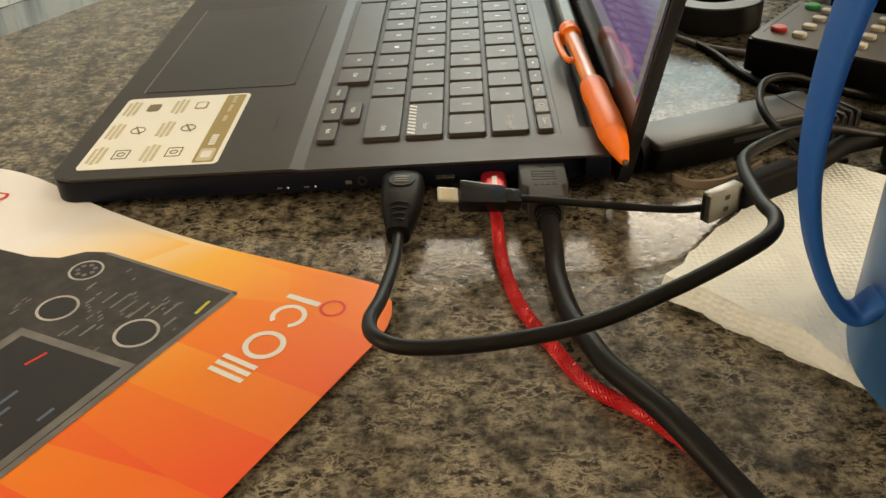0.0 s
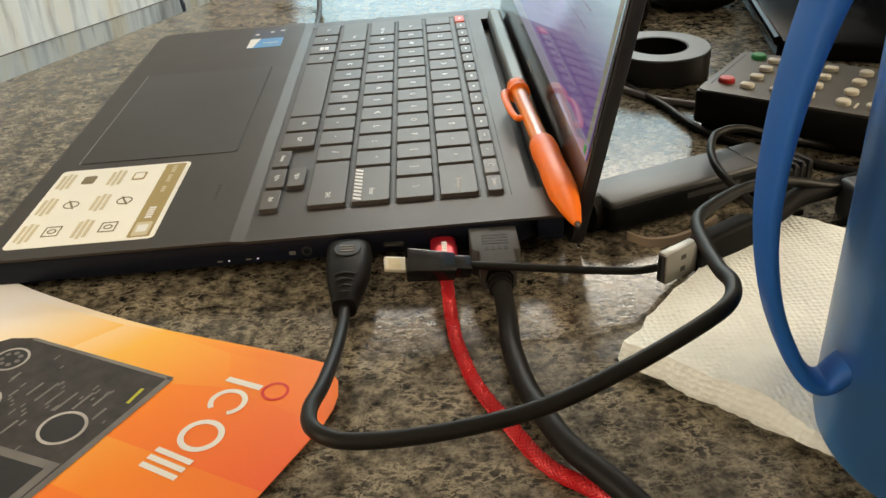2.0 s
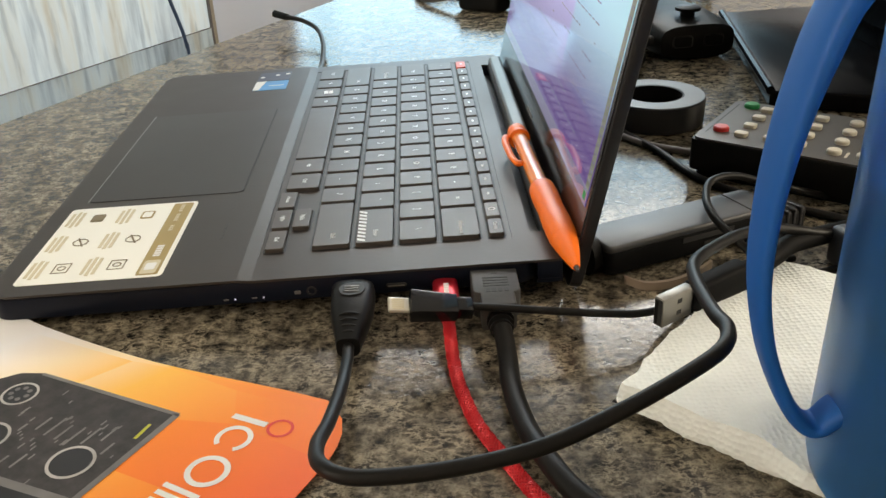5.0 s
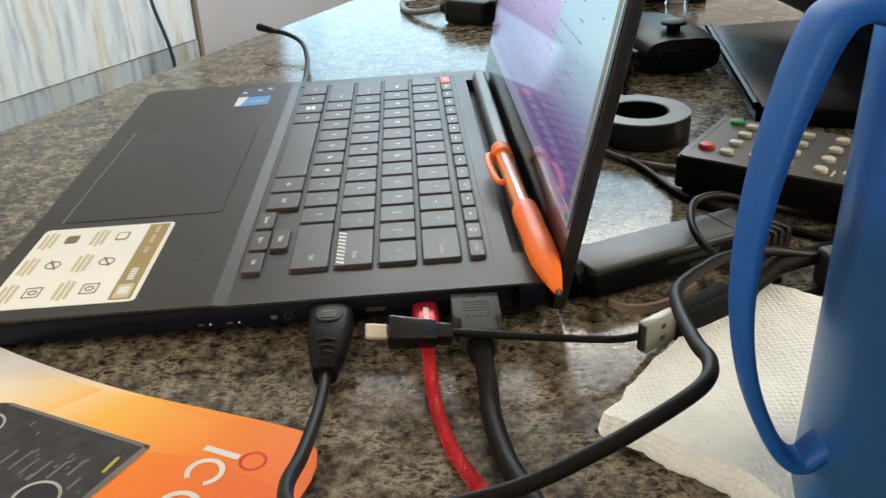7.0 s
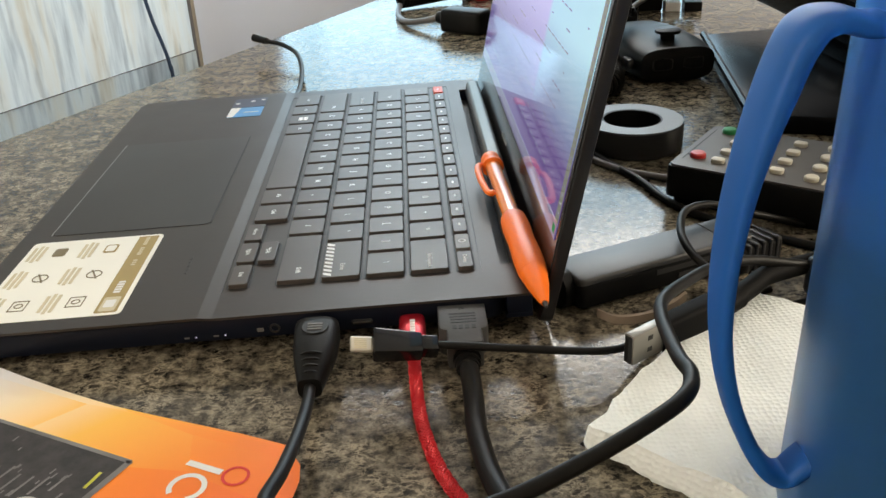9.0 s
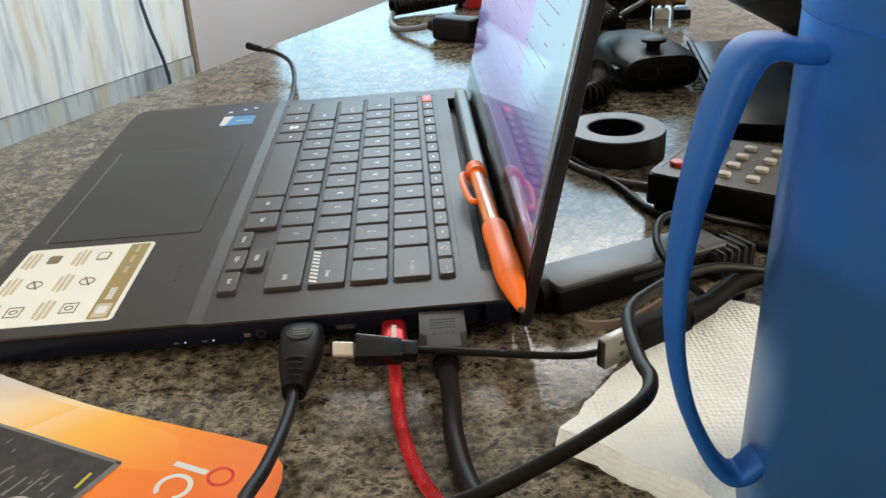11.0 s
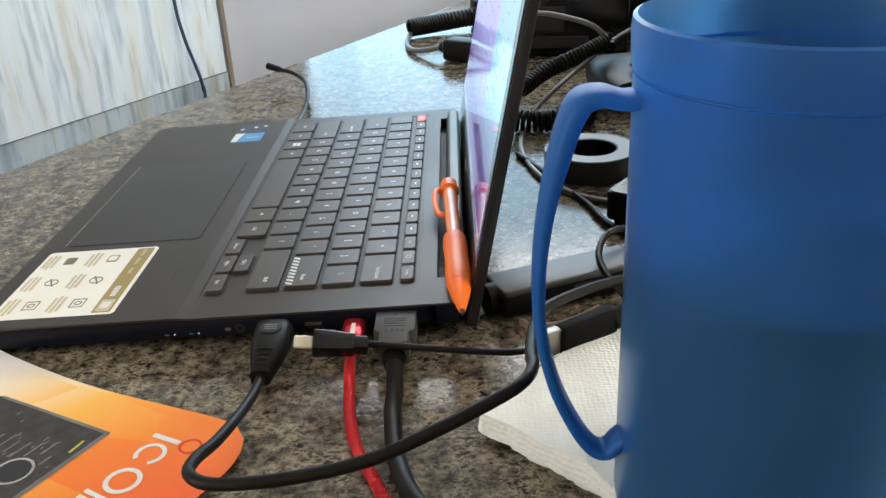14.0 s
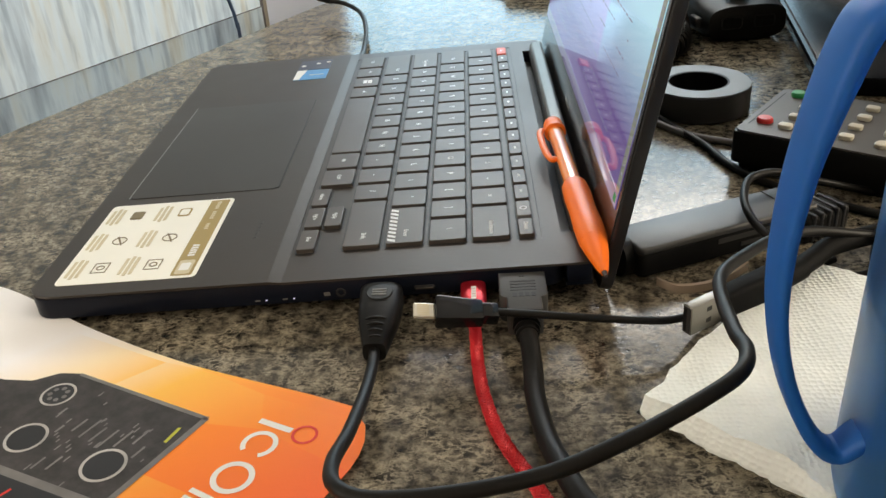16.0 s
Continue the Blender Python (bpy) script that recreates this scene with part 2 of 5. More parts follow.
INK = plain("dark_print", (0.19, 0.15, 0.08), 0.5, 0, 0.05, 80, 0)
BLUEPRINT = plain("blue_print", (0.05, 0.30, 0.62), 0.35, 0, 0.2, 300, 0)
NAVY = plain("navy_print", (0.01, 0.02, 0.06), 0.35, 0, 0.1, 100, 0)
BLACK = plain("black_plastic", (0.008, 0.0078, 0.0076), 0.42, 0, 0.15, 90, 0.10, spec=0.12)
GLOSS = plain("glossy_black_plastic", (0.006, 0.006, 0.007), 0.16, 0, 0.1, 60, 0.02, smudge=0.04, spec=0.32)
MATTE = plain("matte_black_plastic", (0.007, 0.007, 0.007), 0.6, 0, 0.15, 90, 0.1, spec=0.05)
RUBBER = plain("black_cable_rubber", (0.007, 0.0065, 0.006), 0.46, 0, 0.15, 90, 0.08, spec=0.18)
BEZEL = plain("dark_bezel", (0.022, 0.020, 0.020), 0.16, 0, 0.1, 60, 0.01, coat=0.2)
TVPANEL = plain("switched_off_panel", (0.010, 0.010, 0.011), 0.35, 0, 0.1, 60, 0.01, spec=0.04)
TVBLACK = plain("television_plastic", (0.006, 0.006, 0.007), 0.22, 0, 0.1, 60, 0.02, smudge=0.05, spec=0.05)
LIDEDGE = plain("lid_edge_metal", (0.022, 0.022, 0.024), 0.38, 0.4, 0.1, 60, 0.03)
STEEL = plain("plug_steel", (0.28, 0.265, 0.24), 0.42, 1.0, 0.08, 200, 0.04)
REDALU = plain("red_anodised", (0.48, 0.012, 0.025), 0.30, 0.6, 0.1, 120, 0.04)
REDBRAID = plain("red_braid", (0.42, 0.010, 0.018), 0.5, 0.1, 0.25, 200, 0.1)
ORANGE = plain("orange_rubber", (1.0, 0.18, 0.013), 0.42, 0, 0.06, 60, 0.04)
ORANGECLEAR = plain("orange_barrel", (1.0, 0.27, 0.05), 0.14, 0, 0.10, 80, 0.02, coat=0.5)
LEAD = plain("pencil_tip_grey", (0.10, 0.09, 0.09), 0.4, 0.6)
HUBGREY = plain("hub_grey_metal", (0.060, 0.060, 0.062), 0.45, 0.3, 0.06, 60, 0.05)
HUBDARK = plain("hub_dark_side", (0.012, 0.013, 0.016), 0.5, 0.1, 0.08, 60, 0.04)
TAN = plain("tan_rubber", (0.26, 0.20, 0.15), 0.6, 0, 0.1, 60, 0.08)
TAPEMAT = plain("tape_edge", (0.10, 0.10, 0.10), 0.45, 0, 0.1, 200, 0.05)
TAPESIDE = plain("black_tape", (0.026, 0.026, 0.027), 0.35, 0, 0.1, 120, 0.06)
REMOTE = plain("remote_face", (0.078, 0.070, 0.060), 0.45, 0, 0.08, 90, 0.08)
BUTTON = plain("cream_button", (0.62, 0.58, 0.48), 0.5, 0, 0.06, 90, 0.05)
BTNRED = plain("red_button", (0.60, 0.03, 0.03), 0.35, 0, 0.06, 90, 0.03)
BTNGREEN = plain("green_button", (0.03, 0.36, 0.12), 0.35, 0, 0.06, 90, 0.03)
WALLWHITE = plain("white_wall", (0.74, 0.81, 0.98), 0.8, 0, 0.04, 10, 0.15)
WALLROOM = plain("beige_room_wall", (0.55, 0.50, 0.43), 0.85, 0, 0.05, 8, 0.1)
FLOORM = plain("brown_floor", (0.16, 0.11, 0.07), 0.5, 0, 0.2, 8, 0.1)
CEIL = plain("white_ceiling", (0.78, 0.77, 0.74), 0.9, 0, 0.03, 8, 0.1)
RADIOINK = plain("printed_radio_grey", (0.034, 0.029, 0.029), 0.5, 0, 0.6, 900, 0)
RADIODARK = plain("printed_screen_dark", (0.014, 0.014, 0.017), 0.5, 0, 0.3, 250, 0)
RADIOEDGE = plain("printed_edge_grey", (0.17, 0.16, 0.155), 0.4, 0, 0.3, 300, 0)
RADIORING = plain("printed_ring_grey", (0.46, 0.44, 0.42), 0.4, 0, 0.3, 260, 0)
PRINTRED = plain("printed_red", (0.72, 0.03, 0.02), 0.4, 0, 0.05, 100, 0)
PRINTBLUE = plain("printed_blue", (0.10, 0.14, 0.20), 0.4, 0, 0.1, 100, 0)
PRINTYELLOW = plain("printed_yellow", (0.50, 0.50, 0.05), 0.4, 0, 0.1, 100, 0)
BLUEWIRE = plain("blue_wire", (0.03, 0.06, 0.12), 0.5, 0, 0.1, 100, 0)
GREYWIRE = plain("grey_wire", (0.16, 0.15, 0.15), 0.35, 0, 0.1, 100, 0.02)
MUGSHELL = frosted_material("frosted_blue_plastic", (0.14, 0.48, 0.96), 0.28, 0.87, ior=1.18, coat=0.05, spec=0.25)
MUGGEL = drink_material()
MUGHANDLE = frosted_material("blue_handle_plastic", (0.010, 0.15, 0.55), 0.50, 0.40, spec=0.22)
DISPLAY = screen_material()


def led_material():
    m, n, l, b = nodes_of("white_led")
    b.inputs["Emission Color"].default_value = (0.55, 0.55, 1, 1)
    b.inputs["Emission Strength"].default_value = 0.9
    return m


LED = led_material()


def side_strip_material():
    m, n, l, b = nodes_of("dim_display_strip")
    b.inputs["Base Color"].default_value = (0.01, 0.01, 0.012, 1)
    b.inputs["Roughness"].default_value = 0.06
    b.inputs["Emission Color"].default_value = (0.30, 0.34, 0.28, 1)
    b.inputs["Emission Strength"].default_value = 0.5
    return m


SIDESTRIP = side_strip_material()


def screen_ink():
    m, n, l, b = nodes_of("screen_ink")
    b.inputs["Base Color"].default_value = (0.01, 0.01, 0.012, 1)
    b.inputs["Roughness"].default_value = 0.06
    b.inputs["Emission Color"].default_value = (0.26, 0.25, 0.44, 1)
    b.inputs["Emission Strength"].default_value = 0.55
    return m


SCREENINK = screen_ink()


# ---------------------------------------------------------------- builders
def part(name, bm, material, parent=None, label="", m=None, smooth=False):
    me = bpy.data.meshes.new(name)
    bmesh.ops.recalc_face_normals(bm, faces=bm.faces)
    bm.to_mesh(me)
    bm.free()
    if smooth:
        me.polygons.foreach_set("use_smooth", [True] * len(me.polygons))
        me.set_sharp_from_angle(angle=radians(38))
    if material:
        me.materials.append(material)
    ob = new(name, me)
    if parent:
        ob.parent = parent
    if m is not None:
        ob.matrix_basis = m
    if label:
        ob["label"] = label
    return ob


def shared_part(name, mesh, parent, m):
    ob = new(name, mesh)
    ob.parent, ob.matrix_basis = parent, m
    return ob


def thing(name, m, label, category, group="", kind=""):
    return_ob = new(name)
    return_ob.empty_display_size = 0.01
    return_ob.matrix_basis = m
    return tagged(return_ob, label, category, group, kind)


def box(x0, x1, y0, y1, z0, z1, bevel=0.0, seg=2, bm=None):
    own = bmesh.new()
    bmesh.ops.create_cube(own, size=1)
    for v in own.verts:
        v.co = (x0 + (v.co.x + 0.5) * (x1 - x0), y0 + (v.co.y + 0.5) * (y1 - y0), z0 + (v.co.z + 0.5) * (z1 - z0))
    if bevel:
        bmesh.ops.bevel(own, geom=own.edges[:], offset=bevel, segments=seg, affect="EDGES", profile=0.5)
    if bm is None:
        return own
    join(bm, own)
    return bm


def join(bm, own, m=None):
    if m is not None:
        own.transform(m)
    me = bpy.data.meshes.new("tmp")
    own.to_mesh(me)
    own.free()
    bm.from_mesh(me)
    bpy.data.meshes.remove(me)
    return bm


def prism(points, z0, z1, bevel=0.0, seg=2):
    """An upright prism over a plan outline."""
    bm = bmesh.new()
    f = bm.faces.new([bm.verts.new((x, y, z0)) for x, y in points])
    up = bmesh.ops.extrude_face_region(bm, geom=[f])
    bmesh.ops.translate(bm, vec=(0, 0, z1 - z0), verts=[v for v in up["geom"] if isinstance(v, bmesh.types.BMVert)])
    if bevel:
        edges = [e for e in bm.edges if abs(e.verts[0].co.z - e.verts[1].co.z) < 1e-7]
        bmesh.ops.bevel(bm, geom=edges, offset=bevel, segments=seg, affect="EDGES", profile=0.5)
    return bm


def rounded(x0, x1, y0, y1, r, n=5):
    pts = []
    for cx, cy, a0 in ((x1 - r, y1 - r, 0), (x0 + r, y1 - r, 90), (x0 + r, y0 + r, 180), (x1 - r, y0 + r, 270)):
        pts += [(cx + r * math.cos(radians(a0 + 90 * i / n)), cy + r * math.sin(radians(a0 + 90 * i / n))) for i in range(n + 1)]
    return pts


def profile_y(points, y0, y1, bevel=0.0):
    """A cross-section in x and z, drawn out along y."""
    bm = bmesh.new()
    f = bm.faces.new([bm.verts.new((x, y0, z)) for x, z in points])
    up = bmesh.ops.extrude_face_region(bm, geom=[f])
    bmesh.ops.translate(bm, vec=(0, y1 - y0, 0), verts=[v for v in up["geom"] if isinstance(v, bmesh.types.BMVert)])
    if bevel:
        bmesh.ops.bevel(bm, geom=bm.edges[:], offset=bevel, segments=2, affect="EDGES", profile=0.5)
    return bm


def lathe(profile, n=48, close=False):
    """Rows of radius and height turned round the z axis."""
    bm = bmesh.new()
    rings = []
    for r, h in profile:
        if r < 1e-6:
            rings.append([bm.verts.new((0, 0, h))])
        else:
            rings.append([bm.verts.new((r * math.cos(2 * math.pi * i / n), r * math.sin(2 * math.pi * i / n), h)) for i in range(n)])
    pairs = list(zip(rings, rings[1:])) + ([(rings[-1], rings[0])] if close else [])
    for a, b in pairs:
        for i in range(n):
            j = (i + 1) % n
            if len(a) == 1 and len(b) == 1:
                continue
            if len(a) == 1:
                bm.faces.new((a[0], b[i], b[j]))
            elif len(b) == 1:
                bm.faces.new((a[i], a[j], b[0]))
            else:
                bm.faces.new((a[i], a[j], b[j], b[i]))
    return bm


def spline(points, step=8):
    """A smooth line through a few points."""
    p = [Vector(q) for q in points]
    p = [2 * p[0] - p[1]] + p + [2 * p[-1] - p[-2]]
    out = []
    for i in range(1, len(p) - 2):
        for k in range(step):
            t = k / step
            a, b, c, d = p[i - 1], p[i], p[i + 1], p[i + 2]
            out.append(0.5 * (2 * b + (c - a) * t + (2 * a - 5 * b + 4 * c - d) * t * t + (3 * b - a - 3 * c + d) * t**3))
    out.append(p[-2])
    return out


def tube(line, radius, sides=12, flat=1.0, bm=None, cap=True, power=2.0):
    """A tube along a line; radius may be a list. flat: its thickness against its width."""
    bm = bm or bmesh.new()
    line = [Vector(q) for q in line]
    rad = radius if isinstance(radius, (list, tuple)) else [radius] * len(line)
    thin = flat if isinstance(flat, (list, tuple)) else [flat] * len(line)
    turn = [2 * math.pi * k / sides for k in range(sides)]
    shape = [(math.copysign(abs(math.cos(a)) ** (2 / power), math.cos(a)), math.copysign(abs(math.sin(a)) ** (2 / power), math.sin(a))) for a in turn]
    ahead = (line[1] - line[0]).normalized()
    side = ahead.cross(Vector((0, 0, 1)))
    side = side.normalized() if side.length > 1e-4 else Vector((1, 0, 0))
    rings = []
    for i, q in enumerate(line):
        ahead = (line[min(i + 1, len(line) - 1)] - line[max(i - 1, 0)]).normalized()
        side = (side - ahead * side.dot(ahead)).normalized()
        up = side.cross(ahead)
        rings.append([bm.verts.new(q + rad[i] * (side * c + up * thin[i] * d)) for c, d in shape])
    for a, b in zip(rings, rings[1:]):
        for k in range(sides):
            j = (k + 1) % sides
            bm.faces.new((a[k], a[j], b[j], b[k]))
    if cap:
        bm.faces.new(rings[0][::-1])
        bm.faces.new(rings[-1])
    return bm


def coil(line, radius, turns, wire):
    """A coiled cord wound round a line."""
    line = [Vector(q) for q in line]
    n = turns * 12
    pts = []
    for i in range(n + 1):
        s = i / n * (len(line) - 1)
        k = min(int(s), len(line) - 2)
        q = line[k].lerp(line[k + 1], s - k)
        ahead = (line[k + 1] - line[k]).normalized()
        side = ahead.cross(Vector((0, 0, 1))).normalized()
        up = side.cross(ahead)
        a = 2 * math.pi * i / 12
        pts.append(q + radius * (side * math.cos(a) + up * math.sin(a)))
    return tube(pts, wire, 6)


def ring(r0, r1, z0, z1, n=40):
    return lathe([(r0, z0), (r1, z0), (r1, z1), (r0, z1)], n, close=True)


def words(text, size, m, parent, material, name="legend"):
    """Flat lettering in the built-in font."""
    cu = bpy.data.curves.new("lettering", "FONT")
    cu.body, cu.size, cu.align_x, cu.align_y, cu.resolution_u = text, size, "CENTER", "CENTER", 3
    cu.offset = size * 0.022
    ob = bpy.data.objects.new("lettering", cu)
    me = bpy.data.meshes.new_from_object(ob)
    bpy.data.objects.remove(ob)
    bpy.data.curves.remove(cu)
    me.materials.append(material)
    out = new(name, me)
    out.parent, out.matrix_basis = parent, m
    return out

# ---------------------------------------------------------------- the setting
def structure(name, bm, material, label, smooth=False):
    return tagged(part(name, bm, material, label="", smooth=smooth), label, name.split("_")[0], kind="structure")


# counter: its far edge runs slantwise past the laptop
EDGE = Vector((0.47, 0.883))
P_A, P_B = Vector((-0.133, 0.449)) - EDGE * 1.55, Vector((-0.133, 0.449)) + EDGE * 0.655
structure("counter", prism([tuple(P_A), tuple(P_B), (1.6, P_B.y), (1.6, P_A.y)], -0.038, 0.0, 0.003, 3), GRANITE,
          "polished dark brown speckled granite counter")
structure("cabinet", prism([(P_A.x + 0.1, P_A.y + 0.1), (P_B.x + 0.05, P_B.y - 0.05), (1.58, P_B.y - 0.05), (1.58, P_A.y + 0.1)], -0.92, -0.0385), WALLROOM,
          "plain cabinet carrying the granite counter")
structure("floor", box(-2.6, 2.6, -2.2, 2.0, -1.0, -0.92), FLOORM, "plain brown floor of the room")
structure("ceiling", box(-2.6, 2.6, -2.2, 2.0, 1.5, 1.56), CEIL, "plain white ceiling of the room")
# unseen east and west walls; their openings are added to hold the fill lamps
bm = box(2.5, 2.6, -2.2, -0.80, -0.92, 1.5)
box(2.5, 2.6, 0.50, 2.0, -0.92, 1.5, bm=bm)
box(2.5, 2.6, -0.80, 0.50, -0.92, 0.30, bm=bm)
box(2.5, 2.6, -0.80, 0.50, 1.42, 1.5, bm=bm)
structure("wall_east", bm, WALLROOM, "beige room wall, unseen, with an opening added for a fill lamp")
bm = box(-2.5, -2.4, -2.2, -1.30, -0.92, 1.5)
box(-2.5, -2.4, 0.10, 2.0, -0.92, 1.5, bm=bm)
box(-2.5, -2.4, -1.30, 0.10, -0.92, 0.27, bm=bm)
box(-2.5, -2.4, -1.30, 0.10, 1.47, 1.5, bm=bm)
structure("wall_west", bm, WALLROOM, "beige room wall, unseen, with an opening added for a fill lamp")
structure("wall_south", box(-2.4, 2.5, -2.1, -2.0, -0.92, 1.5), WALLROOM, "plain beige wall of the room")

# white wall beyond the counter, with the window above its sill
W_Y = 1.05
bm = box(-0.262, 2.5, W_Y, W_Y + 0.1, -0.92, 0.042)
box(-0.262, -0.139, W_Y, W_Y + 0.1, 0.042, 1.5, bm=bm)
box(0.513, 2.5, W_Y, W_Y + 0.1, 0.042, 0.500, bm=bm)
box(0.912, 2.5, W_Y, W_Y + 0.1, 0.500, 1.5, bm=bm)
box(-0.139, 0.208, W_Y, W_Y + 0.1, 0.716, 1.5, bm=bm)
box(0.208, 0.912, W_Y + 0.005, W_Y + 0.025, 0.715, 0.719, bm=bm)
box(0.208, 0.912, W_Y, W_Y + 0.1, 0.882, 1.5, bm=bm)
box(-0.139, 0.513, W_Y + 0.005, W_Y + 0.025, 0.499, 0.503, bm=bm)
structure("wall_north", bm, WALLWHITE, "white painted wall below and beside a bright window")

# striped curtain hanging past the counter's edge
C_P, C_D = Vector((-0.264, 1.02, 0)), Vector((0.51, 0.86, 0)).normalized()
C_N = Vector((C_D.y, -C_D.x, 0))
curtain = thing("curtain", Matrix.Identity(4), "pale striped curtain, backlit, in blue-grey, cream and tan", "curtain")


def sheet_along(s0, s1, z0, z1, wave, off, n=220, rows=3):
    bm = bmesh.new()
    grid = []
    for i in range(n + 1):
        s = s0 + (s1 - s0) * i / n
        d = off + wave * (math.sin(s * 70) + 0.6 * math.sin(s * 31 + 1) + 0.3 * math.sin(s * 131))
        base = C_P + C_D * s + C_N * d
        grid.append([bm.verts.new((base.x, base.y, z0 + (z1 - z0) * k / rows)) for k in range(rows + 1)])
    for a, b in zip(grid, grid[1:]):
        for k in range(rows):
            bm.faces.new((a[k], b[k], b[k + 1], a[k + 1]))
    return bm


def thicken(bm, t):
    bmesh.ops.recalc_face_normals(bm, faces=bm.faces)
    bmesh.ops.solidify(bm, geom=bm.faces[:] + bm.edges[:] + bm.verts[:], thickness=t)
    return bm


# the outer wall behind the curtain, with the window that lights it
back = Matrix(((C_D.x, -C_N.x, 0, -0.80), (C_D.y, -C_N.y, 0, 1.16), (0, 0, 1, 0), (0, 0, 0, 1)))
bm = box(-2.0, -0.56, -0.02, 0.08, -0.92, 1.5)
box(0.56, 0.95, -0.02, 0.08, -0.92, 1.5, bm=bm)
box(-0.56, 0.56, -0.02, 0.08, -0.92, -0.26, bm=bm)
box(-0.56, 0.56, -0.02, 0.08, 0.56, 1.5, bm=bm)
bm.transform(back)
structure("wall_northwest", bm, WALLROOM, "plain outer wall with a window behind the curtain")
structure("wall_recess", box(-0.262, -0.162, 1.1505, 2.0, -0.92, 1.5), WALLROOM, "plain side of the window recess")

part("cloth", sheet_along(-1.3, 0.0, -0.109, 1.1, 0.0022, 0.0), CURTAIN, curtain, smooth=True)
part("hem", thicken(sheet_along(-1.3, 0.0, -0.175, -0.108, 0.0016, 0.002), 0.0015), CURTAIN, curtain, "folded hem", smooth=True)
part("seam", tube([C_P + C_D * s + C_N * 0.0045 + Vector((0, 0, -0.108)) for s in (-1.3, -0.9, -0.5, 0.0)], 0.0008, 6), GREYWIRE, curtain, "stitched hem line")
dark = tube([(-0.262, 1.018, -0.9), (-0.262, 1.018, 1.1)], 0.0025, 8)
structure("trim", dark, GREYWIRE, "thin dark joint between curtain and white wall")

wire = thing("hanging_wire", Matrix.Identity(4), "thin dark blue wire hanging in front of the curtain", "wire")
q = [C_P + C_D * s + C_N * 0.012 + Vector((0, 0, h)) for s, h in ((-0.094, 0.16), (-0.096, 0.02), (-0.088, -0.04), (-0.075, -0.085), (-0.068, -0.12), (-0.066, -0.2), (-0.066, -0.92))]
part("wire_run", tube(spline(q), 0.0026, 8), BLUEWIRE, wire, smooth=True)


# ---------------------------------------------------------------- laptop
laptop = thing("laptop", pose(0, 0, 0.019, 0, -1.5, 0), "open dark grey laptop with a lit screen, standing on the counter", "laptop")
Y0, Y1, X0, X1 = -0.0235, 0.2950, -0.1305, 0.1060
KX0, KX1, KY0, KY1 = -0.0222, 0.0858, -0.0022, 0.2812     # keyboard well
D = -0.0010                                               # deck height below the key tops

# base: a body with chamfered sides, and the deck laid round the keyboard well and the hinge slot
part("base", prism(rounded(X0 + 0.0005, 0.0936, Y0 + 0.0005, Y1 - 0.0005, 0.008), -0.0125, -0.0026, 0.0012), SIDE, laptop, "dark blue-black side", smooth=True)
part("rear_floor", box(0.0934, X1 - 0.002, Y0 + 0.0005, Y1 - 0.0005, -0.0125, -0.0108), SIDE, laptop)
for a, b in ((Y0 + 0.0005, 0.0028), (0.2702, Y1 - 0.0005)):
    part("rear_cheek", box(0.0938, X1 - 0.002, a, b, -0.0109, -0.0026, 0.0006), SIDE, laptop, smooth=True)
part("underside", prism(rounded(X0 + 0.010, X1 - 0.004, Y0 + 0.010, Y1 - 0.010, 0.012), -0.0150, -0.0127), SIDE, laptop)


def deck_mesh():
    bm = bmesh.new()
    xs = [X0, X0 + 0.003, X0 + 0.010, -0.0500, -0.0280, KX0, KX1, 0.0940, 0.0992, X1]
    ys = [Y0, KY0, 0.003, 0.270, KY1, Y1]
    hs = [D, D, D, D, D, D - 0.0007, D - 0.0007, D - 0.0007, D - 0.0007, D - 0.0007]
    grid = [[bm.verts.new((x, y, h)) for y in ys] for x, h in zip(xs, hs)]
    for i, inset in ((0, 0.0072), (1, 0.0026)):               # rounded front corners
        grid[i][0].co.y += inset
        grid[i][-1].co.y -= inset
    for i in range(len(xs) - 1):
        for j in range(len(ys) - 1):
            if xs[i] >= KX0 - 1e-6 and xs[i + 1] <= KX1 + 1e-6 and ys[j] >= KY0 - 1e-6 and ys[j + 1] <= KY1 + 1e-6:
                continue
            if abs(xs[i] - 0.0940) < 1e-6 and ys[j] >= 0.003 - 1e-6 and ys[j + 1] <= 0.270 + 1e-6:
                continue
            bm.faces.new((grid[i][j], grid[i + 1][j], grid[i + 1][j + 1], grid[i][j + 1]))
    bmesh.ops.recalc_face_normals(bm, faces=bm.faces)
    got = bmesh.ops.extrude_face_region(bm, geom=bm.faces[:])
    bmesh.ops.translate(bm, vec=(0, 0, -0.0011), verts=[v for v in got["geom"] if isinstance(v, bmesh.types.BMVert)])
    return bm


deck = part("deck", deck_mesh(), DECK, laptop, "dark grey metal deck with a dished keyboard")
part("key_lattice", box(KX0 + 0.0001, KX1 - 0.0001, KY0 + 0.0001, KY1 - 0.0001, -0.0052, -0.0019), DECK, laptop, "dark metal web between the keys")
part("hinge_slot", box(0.0930, 0.1000, 0.002, 0.271, -0.0105, -0.0095), WELL, laptop)
bm = profile_y([(0.0996, -0.010), (0.0996, 0.0010), (0.1012, 0.0026), (0.1062, 0.0030), (0.1078, 0.0018), (0.1078, -0.010)], 0.004, 0.2745, 0.0004)
# colour lighter than the deck, to carry the sheen on the strip's flat top
part("hinge_cover", bm, plain("hinge_sheen_metal", (0.10, 0.096, 0.084), 0.40, 0.3, 0.08, 60, 0.05), laptop, "grey hinge cover strip", smooth=True)
part("hinge_barrel", tube([(0.1025, 0.004, -0.004), (0.1025, 0.2745, -0.004)], 0.0042, 16), LIDEDGE, laptop, smooth=True)
